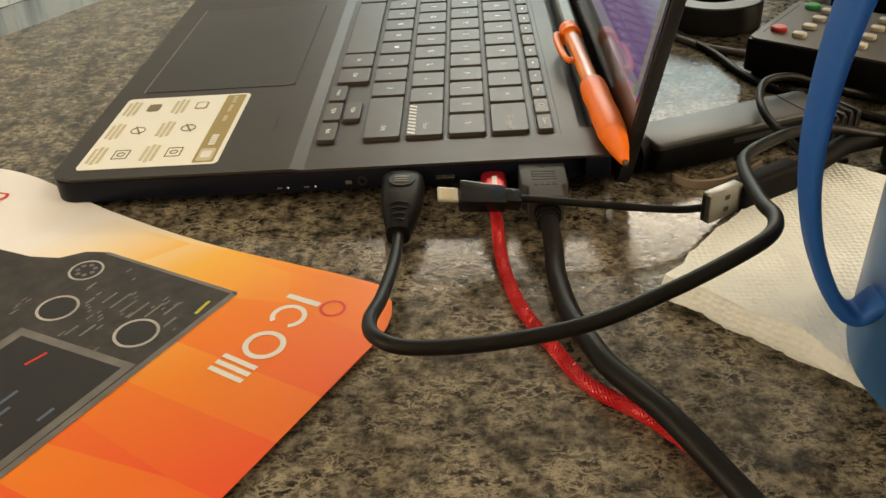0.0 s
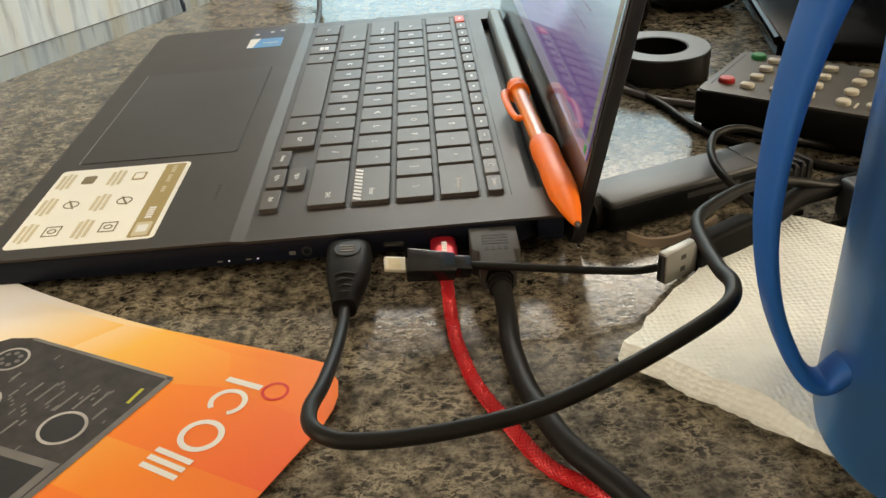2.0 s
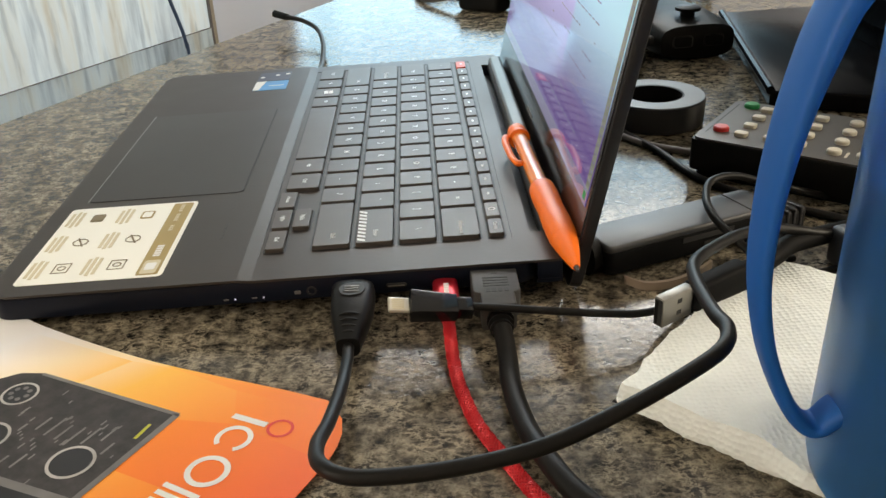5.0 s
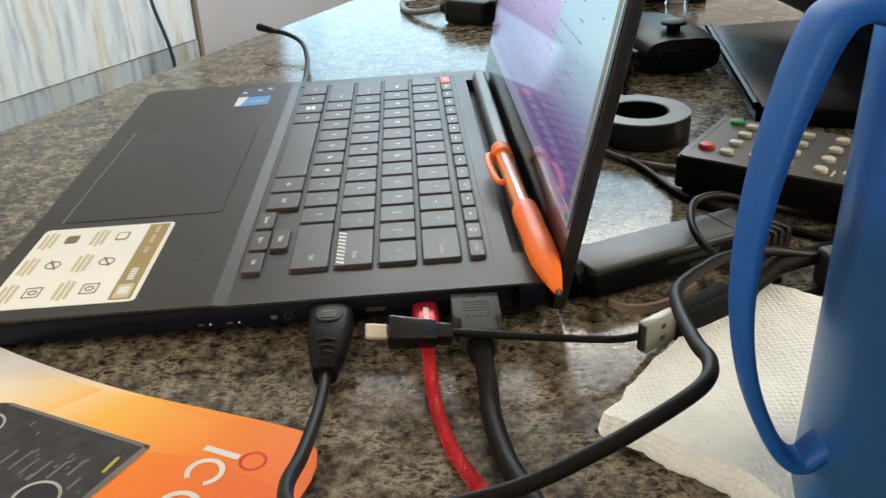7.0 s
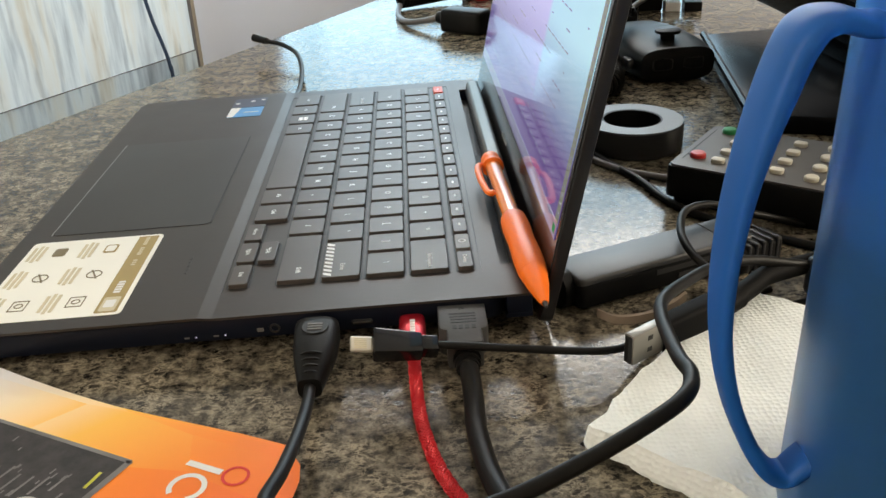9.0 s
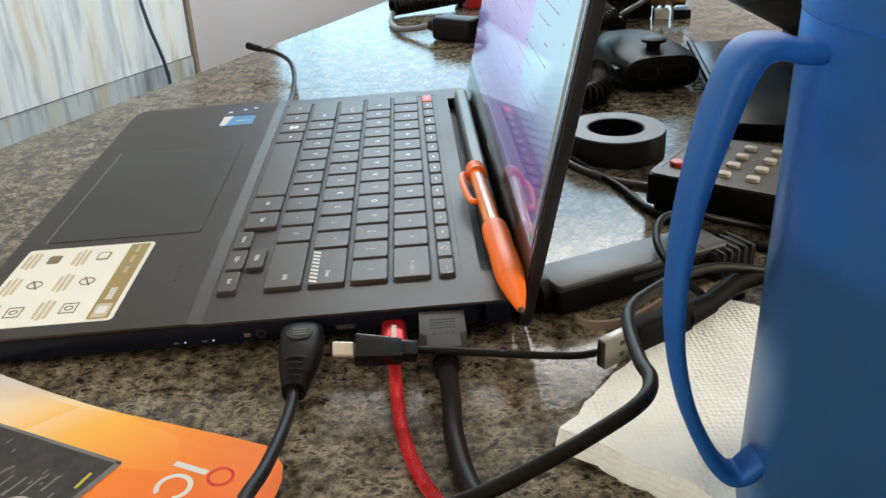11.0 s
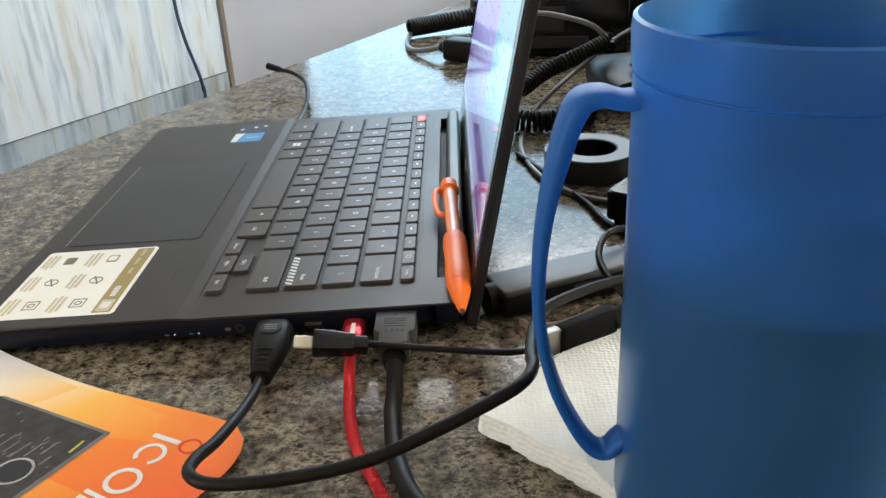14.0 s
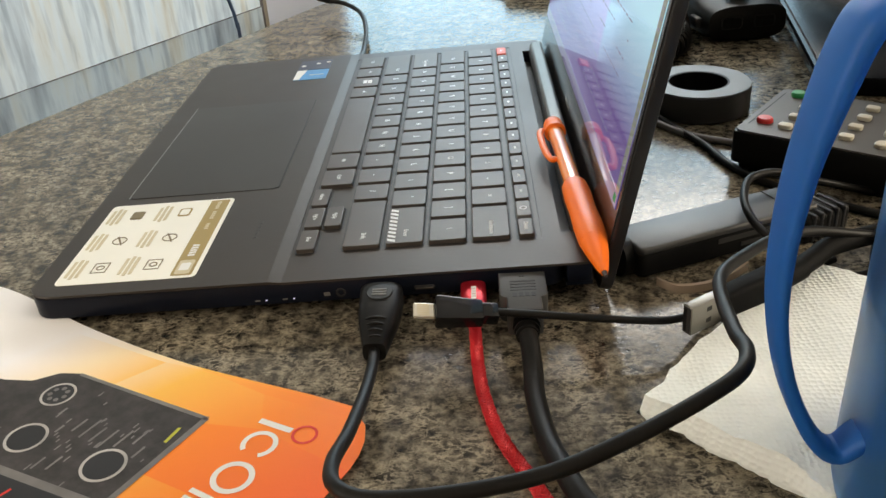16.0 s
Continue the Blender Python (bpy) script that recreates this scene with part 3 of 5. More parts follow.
pad = part("touchpad", prism(rounded(-0.1165, -0.0405, 0.0680, 0.2000, 0.003), D - 0.001, D + 0.00025), PAD, laptop, "smooth dark touchpad", smooth=True)
bm = box(-0.1170, -0.1165, 0.0680, 0.2000, D - 0.0005, D + 0.0003)
part("edge_line", bm, GROOVE, pad)
part("edge_line", box(-0.0405, -0.0399, 0.0690, 0.1990, D - 0.0005, D + 0.00035), WELL, pad)


def keycap(w, h):
    """A keycap w along y and h along x, with its foot at the origin corner."""
    bm = prism(rounded(0, h, 0, w, 0.0013, 3), -0.0036, 0.0)
    top = [v for v in bm.verts if v.co.z > -0.001]
    for v in top:
        v.co.x = 0.00035 + v.co.x * (h - 0.0007) / h
        v.co.y = 0.00035 + v.co.y * (w - 0.0007) / w
    edges = [e for e in bm.edges if all(v.co.z > -0.001 for v in e.verts)]
    bmesh.ops.bevel(bm, geom=edges, offset=0.0003, segments=2, affect="EDGES", profile=0.5)
    return bm


CAPS, GAP_SHADES = {}, {}


def key(x, y, w, h, text="", material=None, size=0.0034):
    material = material or KEYCAP
    mark = (round(w, 5), round(h, 5), material.name)
    if mark not in CAPS:
        ob = part("key", keycap(w, h), material, laptop, m=pose(x, y, 0))
        CAPS[mark] = ob.data
    else:
        ob = shared_part("key", CAPS[mark], laptop, pose(x, y, 0))
    # dark plate round the cap's foot: its slit, with the contact shade painted in
    if mark[:2] not in GAP_SHADES:
        GAP_SHADES[mark[:2]] = part("key_gap_shade", prism(rounded(-0.0007, h + 0.0007, -0.0007, w + 0.0007, 0.0018, 3), -0.0026, -0.0018), WELL, ob).data
    else:
        shared_part("key_gap_shade", GAP_SHADES[mark[:2]], ob, Matrix.Identity(4))
    if text:
        words(text, size, pose(h * 0.52, w * 0.5 if w < 0.028 else 0.0090, 0.0001, 0, 0, -90), ob, LEGEND)
    return ob


U, ROW, KD, GAP = 0.01905, 0.0187, 0.0166, 0.0021
END = 0.2795
RUNS = [  # row front, width of the key at the near end, its text, single keys, text of the far key
    (0.0, 0.0460, "Shift", "/.,MNBVCXZ", "Shift"),
    (ROW, 0.0365, "Enter", "';LKJHGFDSA", "Caps Lock"),
    (2 * ROW, 0.0222, "\\", "][POIUYTREWQ", "Tab"),
    (3 * ROW, 0.0317, "Backspace", "=-0987654321`", ""),
]
for x, w, near, singles, far in RUNS:
    last = key(x, 0, w - GAP, KD, near, size=0.0030 if len(near) > 1 else 0.0038)
    if near == "Enter":
        enter = last
    for i, c in enumerate(singles):
        key(x, w + i * U, U - GAP, KD, c, size=0.0042)
    y = w + len(singles) * U
    if far:
        key(x, y, END - y, KD, far, size=0.0030)
# slanted white warning stripes along the front end of the enter key
for i in range(9):
    y = 0.0016 + i * 0.0035
    bm = bmesh.new()
    bm.faces.new([bm.verts.new(c) for c in ((0.0009, y + 0.0012, 0.00012), (0.0044, y - 0.0004, 0.00012), (0.0044, y + 0.0016, 0.00012), (0.0009, y + 0.0032, 0.00012))])
    part("stripe", bm, WHITE, enter)
B = -ROW
for y, w, text in ((0.0650, 0.0190, "Ctrl"), (0.0860, 0.0190, "Alt"), (0.1065, 0.0875, ""), (0.1960, 0.0178, "Alt"), (0.2160, 0.0178, ""), (0.2360, 0.0178, "Fn"), (0.2560, 0.0235, "Ctrl")):
    k = key(B, y, w, KD, text, size=0.0030)
    if abs(y - 0.2160) < 1e-6:
        for a in (0.006, 0.0092):
            for c in (0.006, 0.0092):
                part("window_mark", box(a, a + 0.0026, c, c + 0.0026, 0, 0.0001), WHITE, k)
key(B - 0.0015, 0.0, 0.0187, 0.0085, "End", size=0.0026)
key(B - 0.0015, 0.0208, 0.0200, 0.0085, "PgDn", size=0.0026)
key(B + 0.0078, 0.0208, 0.0200, 0.0082, "PgUp", size=0.0026)
key(B - 0.0015, 0.0429, 0.0187, 0.0085, "Home", size=0.0026)
FP = END / 16
for i in range(16):
    k = key(4 * ROW + 0.0012, i * FP, FP - GAP, 0.0070, {0: "Delete", 15: "Esc"}.get(i, ""), KEYLIT if i == 1 else KEYRED if i == 15 else None, 0.0026)
    if 1 <= i < 15:
        part("icon_mark", box(0.0030, 0.0040, 0.0066, 0.0092, 0, 0.0001) if i != 1 else ring(0.0012, 0.0017, 0, 0.0001, 16), LEGEND, k, m=None if i != 1 else pose(0.0035, 0.0077, 0))

# stickers
STK = D + 0.0002
sticker = part("spec_sticker", prism(rounded(-0.1215, -0.0602, -0.0150, 0.0605, 0.0025), STK - 0.0003, STK), STICK, laptop, "cream sticker with gold print")
part("gold_band", prism(rounded(-0.0715, -0.0622, -0.0132, 0.0588, 0.0008), STK - 0.0001, STK + 0.0001), GOLD, sticker)
for i in range(14):
    if i not in (4, 9, 10):
        part("print_bar", box(-0.0678, -0.0660, 0.0570 - i * 0.0021 - 0.0014, 0.0570 - i * 0.0021, STK, STK + 0.0002), PALEGOLD, sticker)
for i in range(5):
    part("print_bar", box(-0.0684, -0.0654, 0.0135 - i * 0.0022 - 0.0015, 0.0135 - i * 0.0022, STK, STK + 0.0002), WHITE, sticker)
part("plug_icon", prism(rounded(-0.0702, -0.0634, -0.0122, -0.0004, 0.0012), STK, STK + 0.0002), PALEGOLD, sticker)
part("plug_icon", prism(rounded(-0.0690, -0.0646, -0.0092, -0.0030, 0.0008), STK + 0.0001, STK + 0.0003), WHITE, sticker)
for gx in (-0.0840, -0.1075):
    for gy, icon in ((0.0480, 0), (0.0225, 1), (-0.0020, 2)):
        cx, cy = gx + 0.002, gy
        if icon == 1:
            part("icon", ring(0.0030, 0.0035, STK, STK + 0.0002, 20), INK, sticker, m=pose(cx, cy, 0))
            part("icon", box(-0.0004, 0.0004, -0.0046, 0.0046, STK, STK + 0.0002), INK, sticker, m=pose(cx, cy, 0, 0, 0, 25))
        elif icon == 0:
            part("icon", prism(rounded(cx - 0.003, cx + 0.003, cy - 0.004, cy + 0.004, 0.0012), STK, STK + 0.0002), INK if gx < -0.1 else GOLD, sticker)
            part("icon", prism(rounded(cx - 0.0022, cx + 0.0022, cy - 0.0030, cy + 0.0030, 0.001), STK + 0.0001, STK + 0.0003), STICK if gx > -0.1 else INK, sticker)
        else:
            part("icon", ring(0.0014, 0.0019, STK, STK + 0.0002, 16), INK, sticker, m=pose(cx, cy, 0))
            for a, b, c, d in ((cx - 0.0034, cx - 0.0030, cy - 0.0042, cy + 0.0042), (cx + 0.0030, cx + 0.0034, cy - 0.0042, cy + 0.0042), (cx - 0.0034, cx + 0.0034, cy - 0.0042, cy - 0.0038), (cx - 0.0034, cx + 0.0034, cy + 0.0038, cy + 0.0042)):
                part("icon", box(a, b, c, d, STK, STK + 0.0002), INK, sticker)
        for k in range(3):
            w = 0.0165 - 0.003 * (k == 2) - 0.002 * (k == 0)
            part("print_bar", box(gx - 0.0070 - 0.0024 * k, gx - 0.0056 - 0.0024 * k, gy - w / 2, gy + w / 2, STK, STK + 0.0002), PALEGOLD, sticker)
badge = part("badge_sticker", prism(rounded(-0.0630, -0.0405, 0.2430, 0.2640, 0.001), STK - 0.0003, STK), BLUEPRINT, laptop, "small blue and white badge sticker")
part("badge_corner", prism([(-0.0628, 0.2434), (-0.0628, 0.2636), (-0.0560, 0.2636), (-0.0590, 0.2434)], STK, STK + 0.0002), WHITE, badge)
part("badge_line", box(-0.0530, -0.0430, 0.2520, 0.2528, STK, STK + 0.0002), WHITE, badge)
dark_badge = part("badge_sticker", prism(rounded(-0.0630, -0.0405, 0.2648, 0.2860, 0.001), STK - 0.0003, STK), NAVY, laptop, "small navy badge sticker")
for a, b in ((-0.0600, 0.2740), (-0.0500, 0.2780), (-0.0430, 0.2800)):
    part("badge_spot", lathe([(0, STK), (0.0016, STK), (0.0016, STK + 0.0002), (0, STK + 0.0002)], 12), WHITE, dark_badge, m=pose(a, b, 0))
for i in range(5):
    part("faint_mark", box(-0.0418, -0.0405, 0.030 - i * 0.0034, 0.0325 - i * 0.0034, D - 0.0002, D + 0.0001), PAD, deck)

# ports and lights along the near side
SY = Y0 + 0.0002
for x in (-0.0300, -0.0185):
    part("status_light", box(x, x + 0.0006, SY, SY + 0.001, -0.0101, -0.0096), LED, laptop, "small white light")
    part("side_mark", box(x - 0.0044, x - 0.0024, SY, SY + 0.001, -0.0102, -0.0096), KEYLIT, laptop)
part("audio_jack", ring(0.0013, 0.0021, 0, 0.001, 20), WELL, laptop, m=pose(0.0015, SY + 0.0010, -0.0085, 90))
part("usb_c_port", box(0.0315, 0.0405, SY - 0.0002, SY + 0.003, -0.0103, -0.0073, 0.0012), WELL, laptop)
part("port_rim", box(0.0325, 0.0395, SY - 0.0004, SY + 0.003, -0.0090, -0.0085), STEEL, laptop)
part("port_mark", box(-0.0055, -0.0030, SY, SY + 0.001, -0.0095, -0.0080), KEYLIT, laptop)

# lid, leaning back
lid = part("lid", prism(rounded(-0.0115, 0.2180, Y0 + 0.0015, Y1 - 0.0015, 0.006), -0.0052, 0.0, 0.0008), LIDEDGE, laptop, "dark lid with rounded edges", m=pose(0.1090, 0, -0.0068, 0, -77.2, 0), smooth=True)
part("bezel", prism(rounded(0.0015, 0.2165, Y0 + 0.003, Y1 - 0.003, 0.005), 0.0, 0.0006), BEZEL, lid, "glossy dark bezel")
part("display", box(0.0245, 0.2120, Y0 + 0.0065, Y1 - 0.0065, 0.0004, 0.0009), DISPLAY, lid, "lit display with pale blue and violet panes")
part("task_strip", box(0.0247, 0.0310, Y0 + 0.0068, Y1 - 0.0068, 0.0008, 0.0010), SCREENINK, lid, "dark strip along the lower edge of the display")
part("side_strip", box(0.0312, 0.2118, Y0 + 0.0068, Y0 + 0.0122, 0.0008, 0.0010), SIDESTRIP, lid, "dim grey-green strip down the side of the display")
for i in range(46):
    part("strip_mark", box(0.0345 + i * 0.0038, 0.0352 + i * 0.0038, Y0 + 0.0080, Y0 + 0.0095 + 0.0014 * random.random(), 0.0009, 0.0011), SCREENINK, lid)
part("screen_mark", box(0.0262, 0.0295, -0.0145, -0.0105, 0.0009, 0.0011), BTNGREEN, lid)
for r in range(22):
    y = 0.285
    while y > 0.03:
        w = 0.002 + 0.006 * random.random()
        y -= w + 0.003 + (0.030 if random.random() < 0.22 else 0)
        if y > 0.0:
            part("screen_text_bar", box(0.0400 + r * 0.0078, 0.0406 + r * 0.0078, y, y + w, 0.0008, 0.0010), SCREENINK, lid)
part("lid_name_bar", box(0.0120, 0.0142, 0.128, 0.148, 0.0005, 0.0007), KEYLIT, lid)

# ---------------------------------------------------------------- cables and plugs at the near side
ID = Matrix.Identity(4)


def loft(rows, n=20, power=3.2):
    """A rounded body along -y: rows of y, middle x, middle z, half width, half height."""
    bm = bmesh.new()
    rings = []
    for y, cx, cz, hw, hh in rows:
        ringv = []
        for i in range(n):
            a = 2 * math.pi * i / n
            c, s = math.cos(a), math.sin(a)
            ringv.append(bm.verts.new((cx + hw * math.copysign(abs(c) ** (2 / power), c), y, cz + hh * math.copysign(abs(s) ** (2 / power), s))))
        rings.append(ringv)
    for a, b in zip(rings, rings[1:]):
        for i in range(n):
            j = (i + 1) % n
            bm.faces.new((a[i], a[j], b[j], b[i]))
    bm.faces.new(rings[0][::-1])
    bm.faces.new(rings[-1])
    return bm


usb = thing("usb_cable", ID, "black USB cable plugged into the laptop, looping over the counter", "cable")
plug = part("plug", loft([(-0.0250, 0.0190, 0.0110, 0.0078, 0.0048), (-0.0262, 0.0190, 0.0110, 0.0086, 0.0056), (-0.0310, 0.0192, 0.0110, 0.0088, 0.0060), (-0.0420, 0.0192, 0.0105, 0.0083, 0.0060),
                          (-0.0500, 0.0190, 0.0098, 0.0070, 0.0055), (-0.0560, 0.0188, 0.0088, 0.0056, 0.0048), (-0.0620, 0.0186, 0.0078, 0.0044, 0.0040)]), BLACK, usb, "moulded black plug", smooth=True)
part("plug_badge", lathe([(0, 0), (0.0052, 0), (0.0050, 0.0003), (0, 0.0003)], 24), RUBBER, plug, m=pose(0.0192, -0.0345, 0.0168))
for i in range(3):
    part("plug_mark", box(0.0163, 0.0220, -0.0368 + i * 0.0018, -0.0360 + i * 0.0018, 0.0172, 0.0174), KEYLIT, plug)
for i in range(4):
    y = -0.0500 - i * 0.0028
    part("ridge", tube([(0.0189 + 0.0062 * (1 - i * 0.10) * math.cos(a), y, 0.0098 - i * 0.0006 + 0.0059 * (1 - i * 0.06) * math.sin(a)) for a in [math.pi * k / 12 for k in range(13)]], 0.0006, 6), BLACK, plug)
part("cord", tube(spline([(0.0186, -0.0600, 0.0078), (0.0190, -0.074, 0.0095), (0.0190, -0.097, 0.0155), (0.0180, -0.125, 0.0240), (0.0172, -0.147, 0.0330), (0.0205, -0.162, 0.0390),
                          (0.0300, -0.1680, 0.0400), (0.0520, -0.1690, 0.0420), (0.0755, -0.1660, 0.0450), (0.0960, -0.1610, 0.0510), (0.1150, -0.1530, 0.0560), (0.1245, -0.1465, 0.0580), (0.1285, -0.1370, 0.0575),
                          (0.1290, -0.1250, 0.0550), (0.1325, -0.0980, 0.0500), (0.1380, -0.0800, 0.0465), (0.1510, -0.0615, 0.0420), (0.1700, -0.0370, 0.0340), (0.1920, -0.0180, 0.0260), (0.2300, 0.0000, 0.0120), (0.2900, 0.0100, 0.0030)]), 0.00215, 14), RUBBER, usb, smooth=True)

redc = thing("red_cable", ID, "red braided charging cable with an anodised red plug", "cable")
plug = part("plug", loft([(-0.0240, 0.0560, 0.0110, 0.0046, 0.0030), (-0.0250, 0.0560, 0.0110, 0.0052, 0.0036), (-0.0420, 0.0562, 0.0110, 0.0052, 0.0036), (-0.0440, 0.0562, 0.0108, 0.0044, 0.0032), (-0.0490, 0.0563, 0.0105, 0.0030, 0.0027)]), REDALU, redc, "red metal plug", smooth=True)
for i in range(5):
    part("plug_mark", box(0.0552, 0.0572, -0.0310 - i * 0.0019, -0.0296 - i * 0.0019, 0.0145, 0.01475), WHITE, plug)
rc = spline([(0.0563, -0.0480, 0.0105), (0.0564, -0.0560, 0.0080), (0.0570, -0.0680, 0.0040), (0.0585, -0.0820, 0.0026), (0.0630, -0.1030, 0.0025), (0.0710, -0.1220, 0.0025), (0.0810, -0.1420, 0.0025), (0.0990, -0.1590, 0.0025), (0.1180, -0.1880, 0.0025), (0.1400, -0.2400, 0.0025), (0.1900, -0.3600, 0.0025)], 10)
part("cord", tube(rc, 0.0021, 12), REDBRAID, redc, smooth=True)
# even steps along the cord, for a woven cover of crossing strands
even, gone, want = [], 0.0, 0.0
for p, q in zip(rc, rc[1:]):
    d = (q - p).length
    while want <= gone + d and len(even) < 230:
        even.append(p.lerp(q, (want - gone) / d))
        want += 0.00075
    gone += d
bm = bmesh.new()
for way in (1, -1):
    for k in range(10):
        pts = []
        for i in range(1, len(even) - 1):
            ah = (even[i + 1] - even[i - 1]).normalized()
            sv = ah.cross(Vector((0, 0, 1))).normalized()
            a = way * i * 0.30 + k * math.pi / 5
            pts.append(even[i] + (0.00216 + 0.00012 * math.sin(i * 1.5 * way + k)) * (sv * math.cos(a) + sv.cross(ah) * math.sin(a)))
        tube(pts, 0.00030, 4, bm=bm)
tagged(part("braid", bm, plain("red_thread", (0.55, 0.012, 0.020), 0.36, 0.25, 0.15, 200, 0), redc, "red woven braid", smooth=True), kind="stuff")

hd = thing("video_cable", ID, "thick black video cable with a boxy plug in the laptop", "cable")
bm = prism([(0.0662, -0.0240), (0.0848, -0.0240), (0.0848, -0.0405), (0.0838, -0.0420), (0.0822, -0.0428), (0.0822, -0.0510), (0.0810, -0.0520), (0.0700, -0.0520), (0.0688, -0.0510), (0.0688, -0.0428), (0.0672, -0.0420), (0.0662, -0.0405)], 0.0055, 0.0172, 0.0009)
plug = part("plug", bm, plain("video_plug_plastic", (0.034, 0.033, 0.031), 0.55, 0, 0.1, 90, 0.15), hd, "boxy grey-black plug", smooth=True)
for i in range(4):
    part("groove", box(0.0705, 0.0805, -0.0318 - i * 0.0021, -0.0310 - i * 0.0021, 0.0170, 0.01735), WELL, plug)
for i in range(4):
    part("plug_mark", box(0.0712 + i * 0.0024, 0.0728 + i * 0.0024, -0.0425, -0.0400, 0.0170, 0.01735), WELL, plug)
part("arrow_mark", box(-0.0004, 0.0004, -0.0014, 0, 0.0170, 0.01735), WELL, plug, m=pose(0.0755, -0.0270, 0, 0, 0, 40))
part("arrow_mark", box(-0.0004, 0.0004, -0.0014, 0, 0.0170, 0.01735), WELL, plug, m=pose(0.0755, -0.0270, 0, 0, 0, -40))
for i in range(3):
    part("ridge", lathe([(0.0035, 0), (0.0052 - i * 0.0004, 0.0003), (0.0052 - i * 0.0004, 0.0012), (0.0035, 0.0015)], 20, close=True), BLACK, plug, m=pose(0.0757, -0.0525 - i * 0.0022, 0.0108 - i * 0.0006, 90))
part("cord", tube(spline([(0.0757, -0.0500, 0.0110), (0.0762, -0.0620, 0.0090), (0.0766, -0.0720, 0.0055), (0.0764, -0.0860, 0.0038), (0.0785, -0.1080, 0.0045), (0.0825, -0.1280, 0.0078), (0.0875, -0.1420, 0.0086), (0.0990, -0.1600, 0.0086), (0.1100, -0.1790, 0.0060), (0.1240, -0.2080, 0.0038), (0.1600, -0.3000, 0.0038), (0.2000, -0.3800, 0.0038)]), 0.0036, 16), RUBBER, hd, smooth=True)

# phone charging cable lying across the others, its steel plug end resting on the towel
ph = thing("phone_cable", ID, "thin black phone charging cable lying across the other cables", "cable")
axis = pose(0.0420, -0.0575, 0.0218, 17, 9, 5)
tip = part("plug_tip", box(-0.0080, 0.0, -0.0033, 0.0033, -0.0009, 0.0009, 0.0006), plain("pale_contact", (0.62, 0.58, 0.50), 0.35, 0.4, 0.05, 200, 0), ph, "pale metal plug tip", m=axis)
for i in range(6):
    part("contact", box(-0.0066, -0.0022, -0.0026 + i * 0.0009, -0.0021 + i * 0.0009, 0.0009, 0.00100), PALEGOLD, tip)
bm = box(0.0, 0.0178, -0.0058, 0.0058, -0.0033, 0.0033, 0.0011, 2)
for v in bm.verts:
    if v.co.x > 0.0150:
        v.co.y *= 0.80
        v.co.z *= 0.90
box(0.0172, 0.0235, -0.0034, 0.0034, -0.0027, 0.0027, 0.0008, 2, bm=bm)
part("plug_body", bm, GLOSS, ph, "glossy black plug body", m=axis, smooth=True)
part("cord", tube(spline([(0.0620, -0.0540, 0.0183), (0.0760, -0.0545, 0.0170), (0.0950, -0.0560, 0.0155), (0.1150, -0.0565, 0.0135), (0.1300, -0.0535, 0.0110), (0.1450, -0.0400, 0.0060), (0.1700, -0.0180, 0.0020), (0.2100, 0.0000, 0.0018)]), 0.00155, 10), RUBBER, ph, smooth=True)

ua = thing("usb_plug", pose(0.1330, -0.0615, 0.0100, 0, 0, 33), "black USB plug with a steel shell lying on its side", "plug")
bm = box(0, 0.0165, -0.00225, 0.00225, 0, 0.0120, 0.0005)
shell = part("shell", bm, STEEL, ua, "bare steel shell", smooth=True)
part("opening", box(-0.0003, 0.0002, -0.0016, 0.0016, 0.0007, 0.0113), WELL, shell)
part("tongue", box(-0.0005, 0.0001, 0.0000, 0.0015, 0.0012, 0.0108), BLACK, shell)
for h in (0.0030, 0.0078):
    part("shell_hole", box(0.0075, 0.0098, -0.0024, -0.0020, h, h + 0.0018), WELL, shell)
part("body", box(0.0160, 0.0480, -0.0042, 0.0042, -0.0015, 0.0118, 0.0020, 3), MATTE, ua, "black plug body", smooth=True)
part("strain_relief", tube([(0.046, 0, 0.005), (0.062, 0, 0.005)], [0.0052, 0.0044], 14), MATTE, ua, smooth=True)
part("cord", tube(spline([(0.058, 0, 0.005), (0.072, 0.002, 0.0052), (0.088, 0.004, 0.0050), (0.128, 0.002, 0.0), (0.170, 0.0, -0.0055)]), 0.0042, 12), MATTE, ua, smooth=True)

# ---------------------------------------------------------------- pencil on the laptop
top, tipp = Vector((0.1002, 0.1105, 0.0272)), Vector((0.1060, -0.0435, 0.0256))
z_ax = (tipp - top).normalized()
x_ax = Vector((-1, 0, 0.15)) - z_ax * Vector((-1, 0, 0.15)).dot(z_ax)
x_ax.normalize()
y_ax = z_ax.cross(x_ax)
pm = Matrix.Translation(top) @ Matrix((x_ax, y_ax, z_ax)).transposed().to_4x4() @ Matrix.Diagonal((1, 1, 0.935, 1))
pencil = thing("mechanical_pencil", pm, "orange mechanical pencil lying on the laptop hinge, tip overhanging", "pencil")
part("cap", lathe([(0, 0), (0.0034, 0.0004), (0.0050, 0.0024), (0.0052, 0.0075), (0.0046, 0.0098), (0, 0.0098)], 24), ORANGE, pencil, "orange cap", smooth=True)
part("collar", lathe([(0.0040, 0.0098), (0.0056, 0.0103), (0.0056, 0.0140), (0.0040, 0.0146)], 24, close=True), ORANGE, pencil, smooth=True)
part("barrel", lathe([(0, 0.0140), (0.0040, 0.0140), (0.0040, 0.0840), (0, 0.0840)], 24), ORANGECLEAR, pencil, "glossy see-through orange barrel", smooth=True)
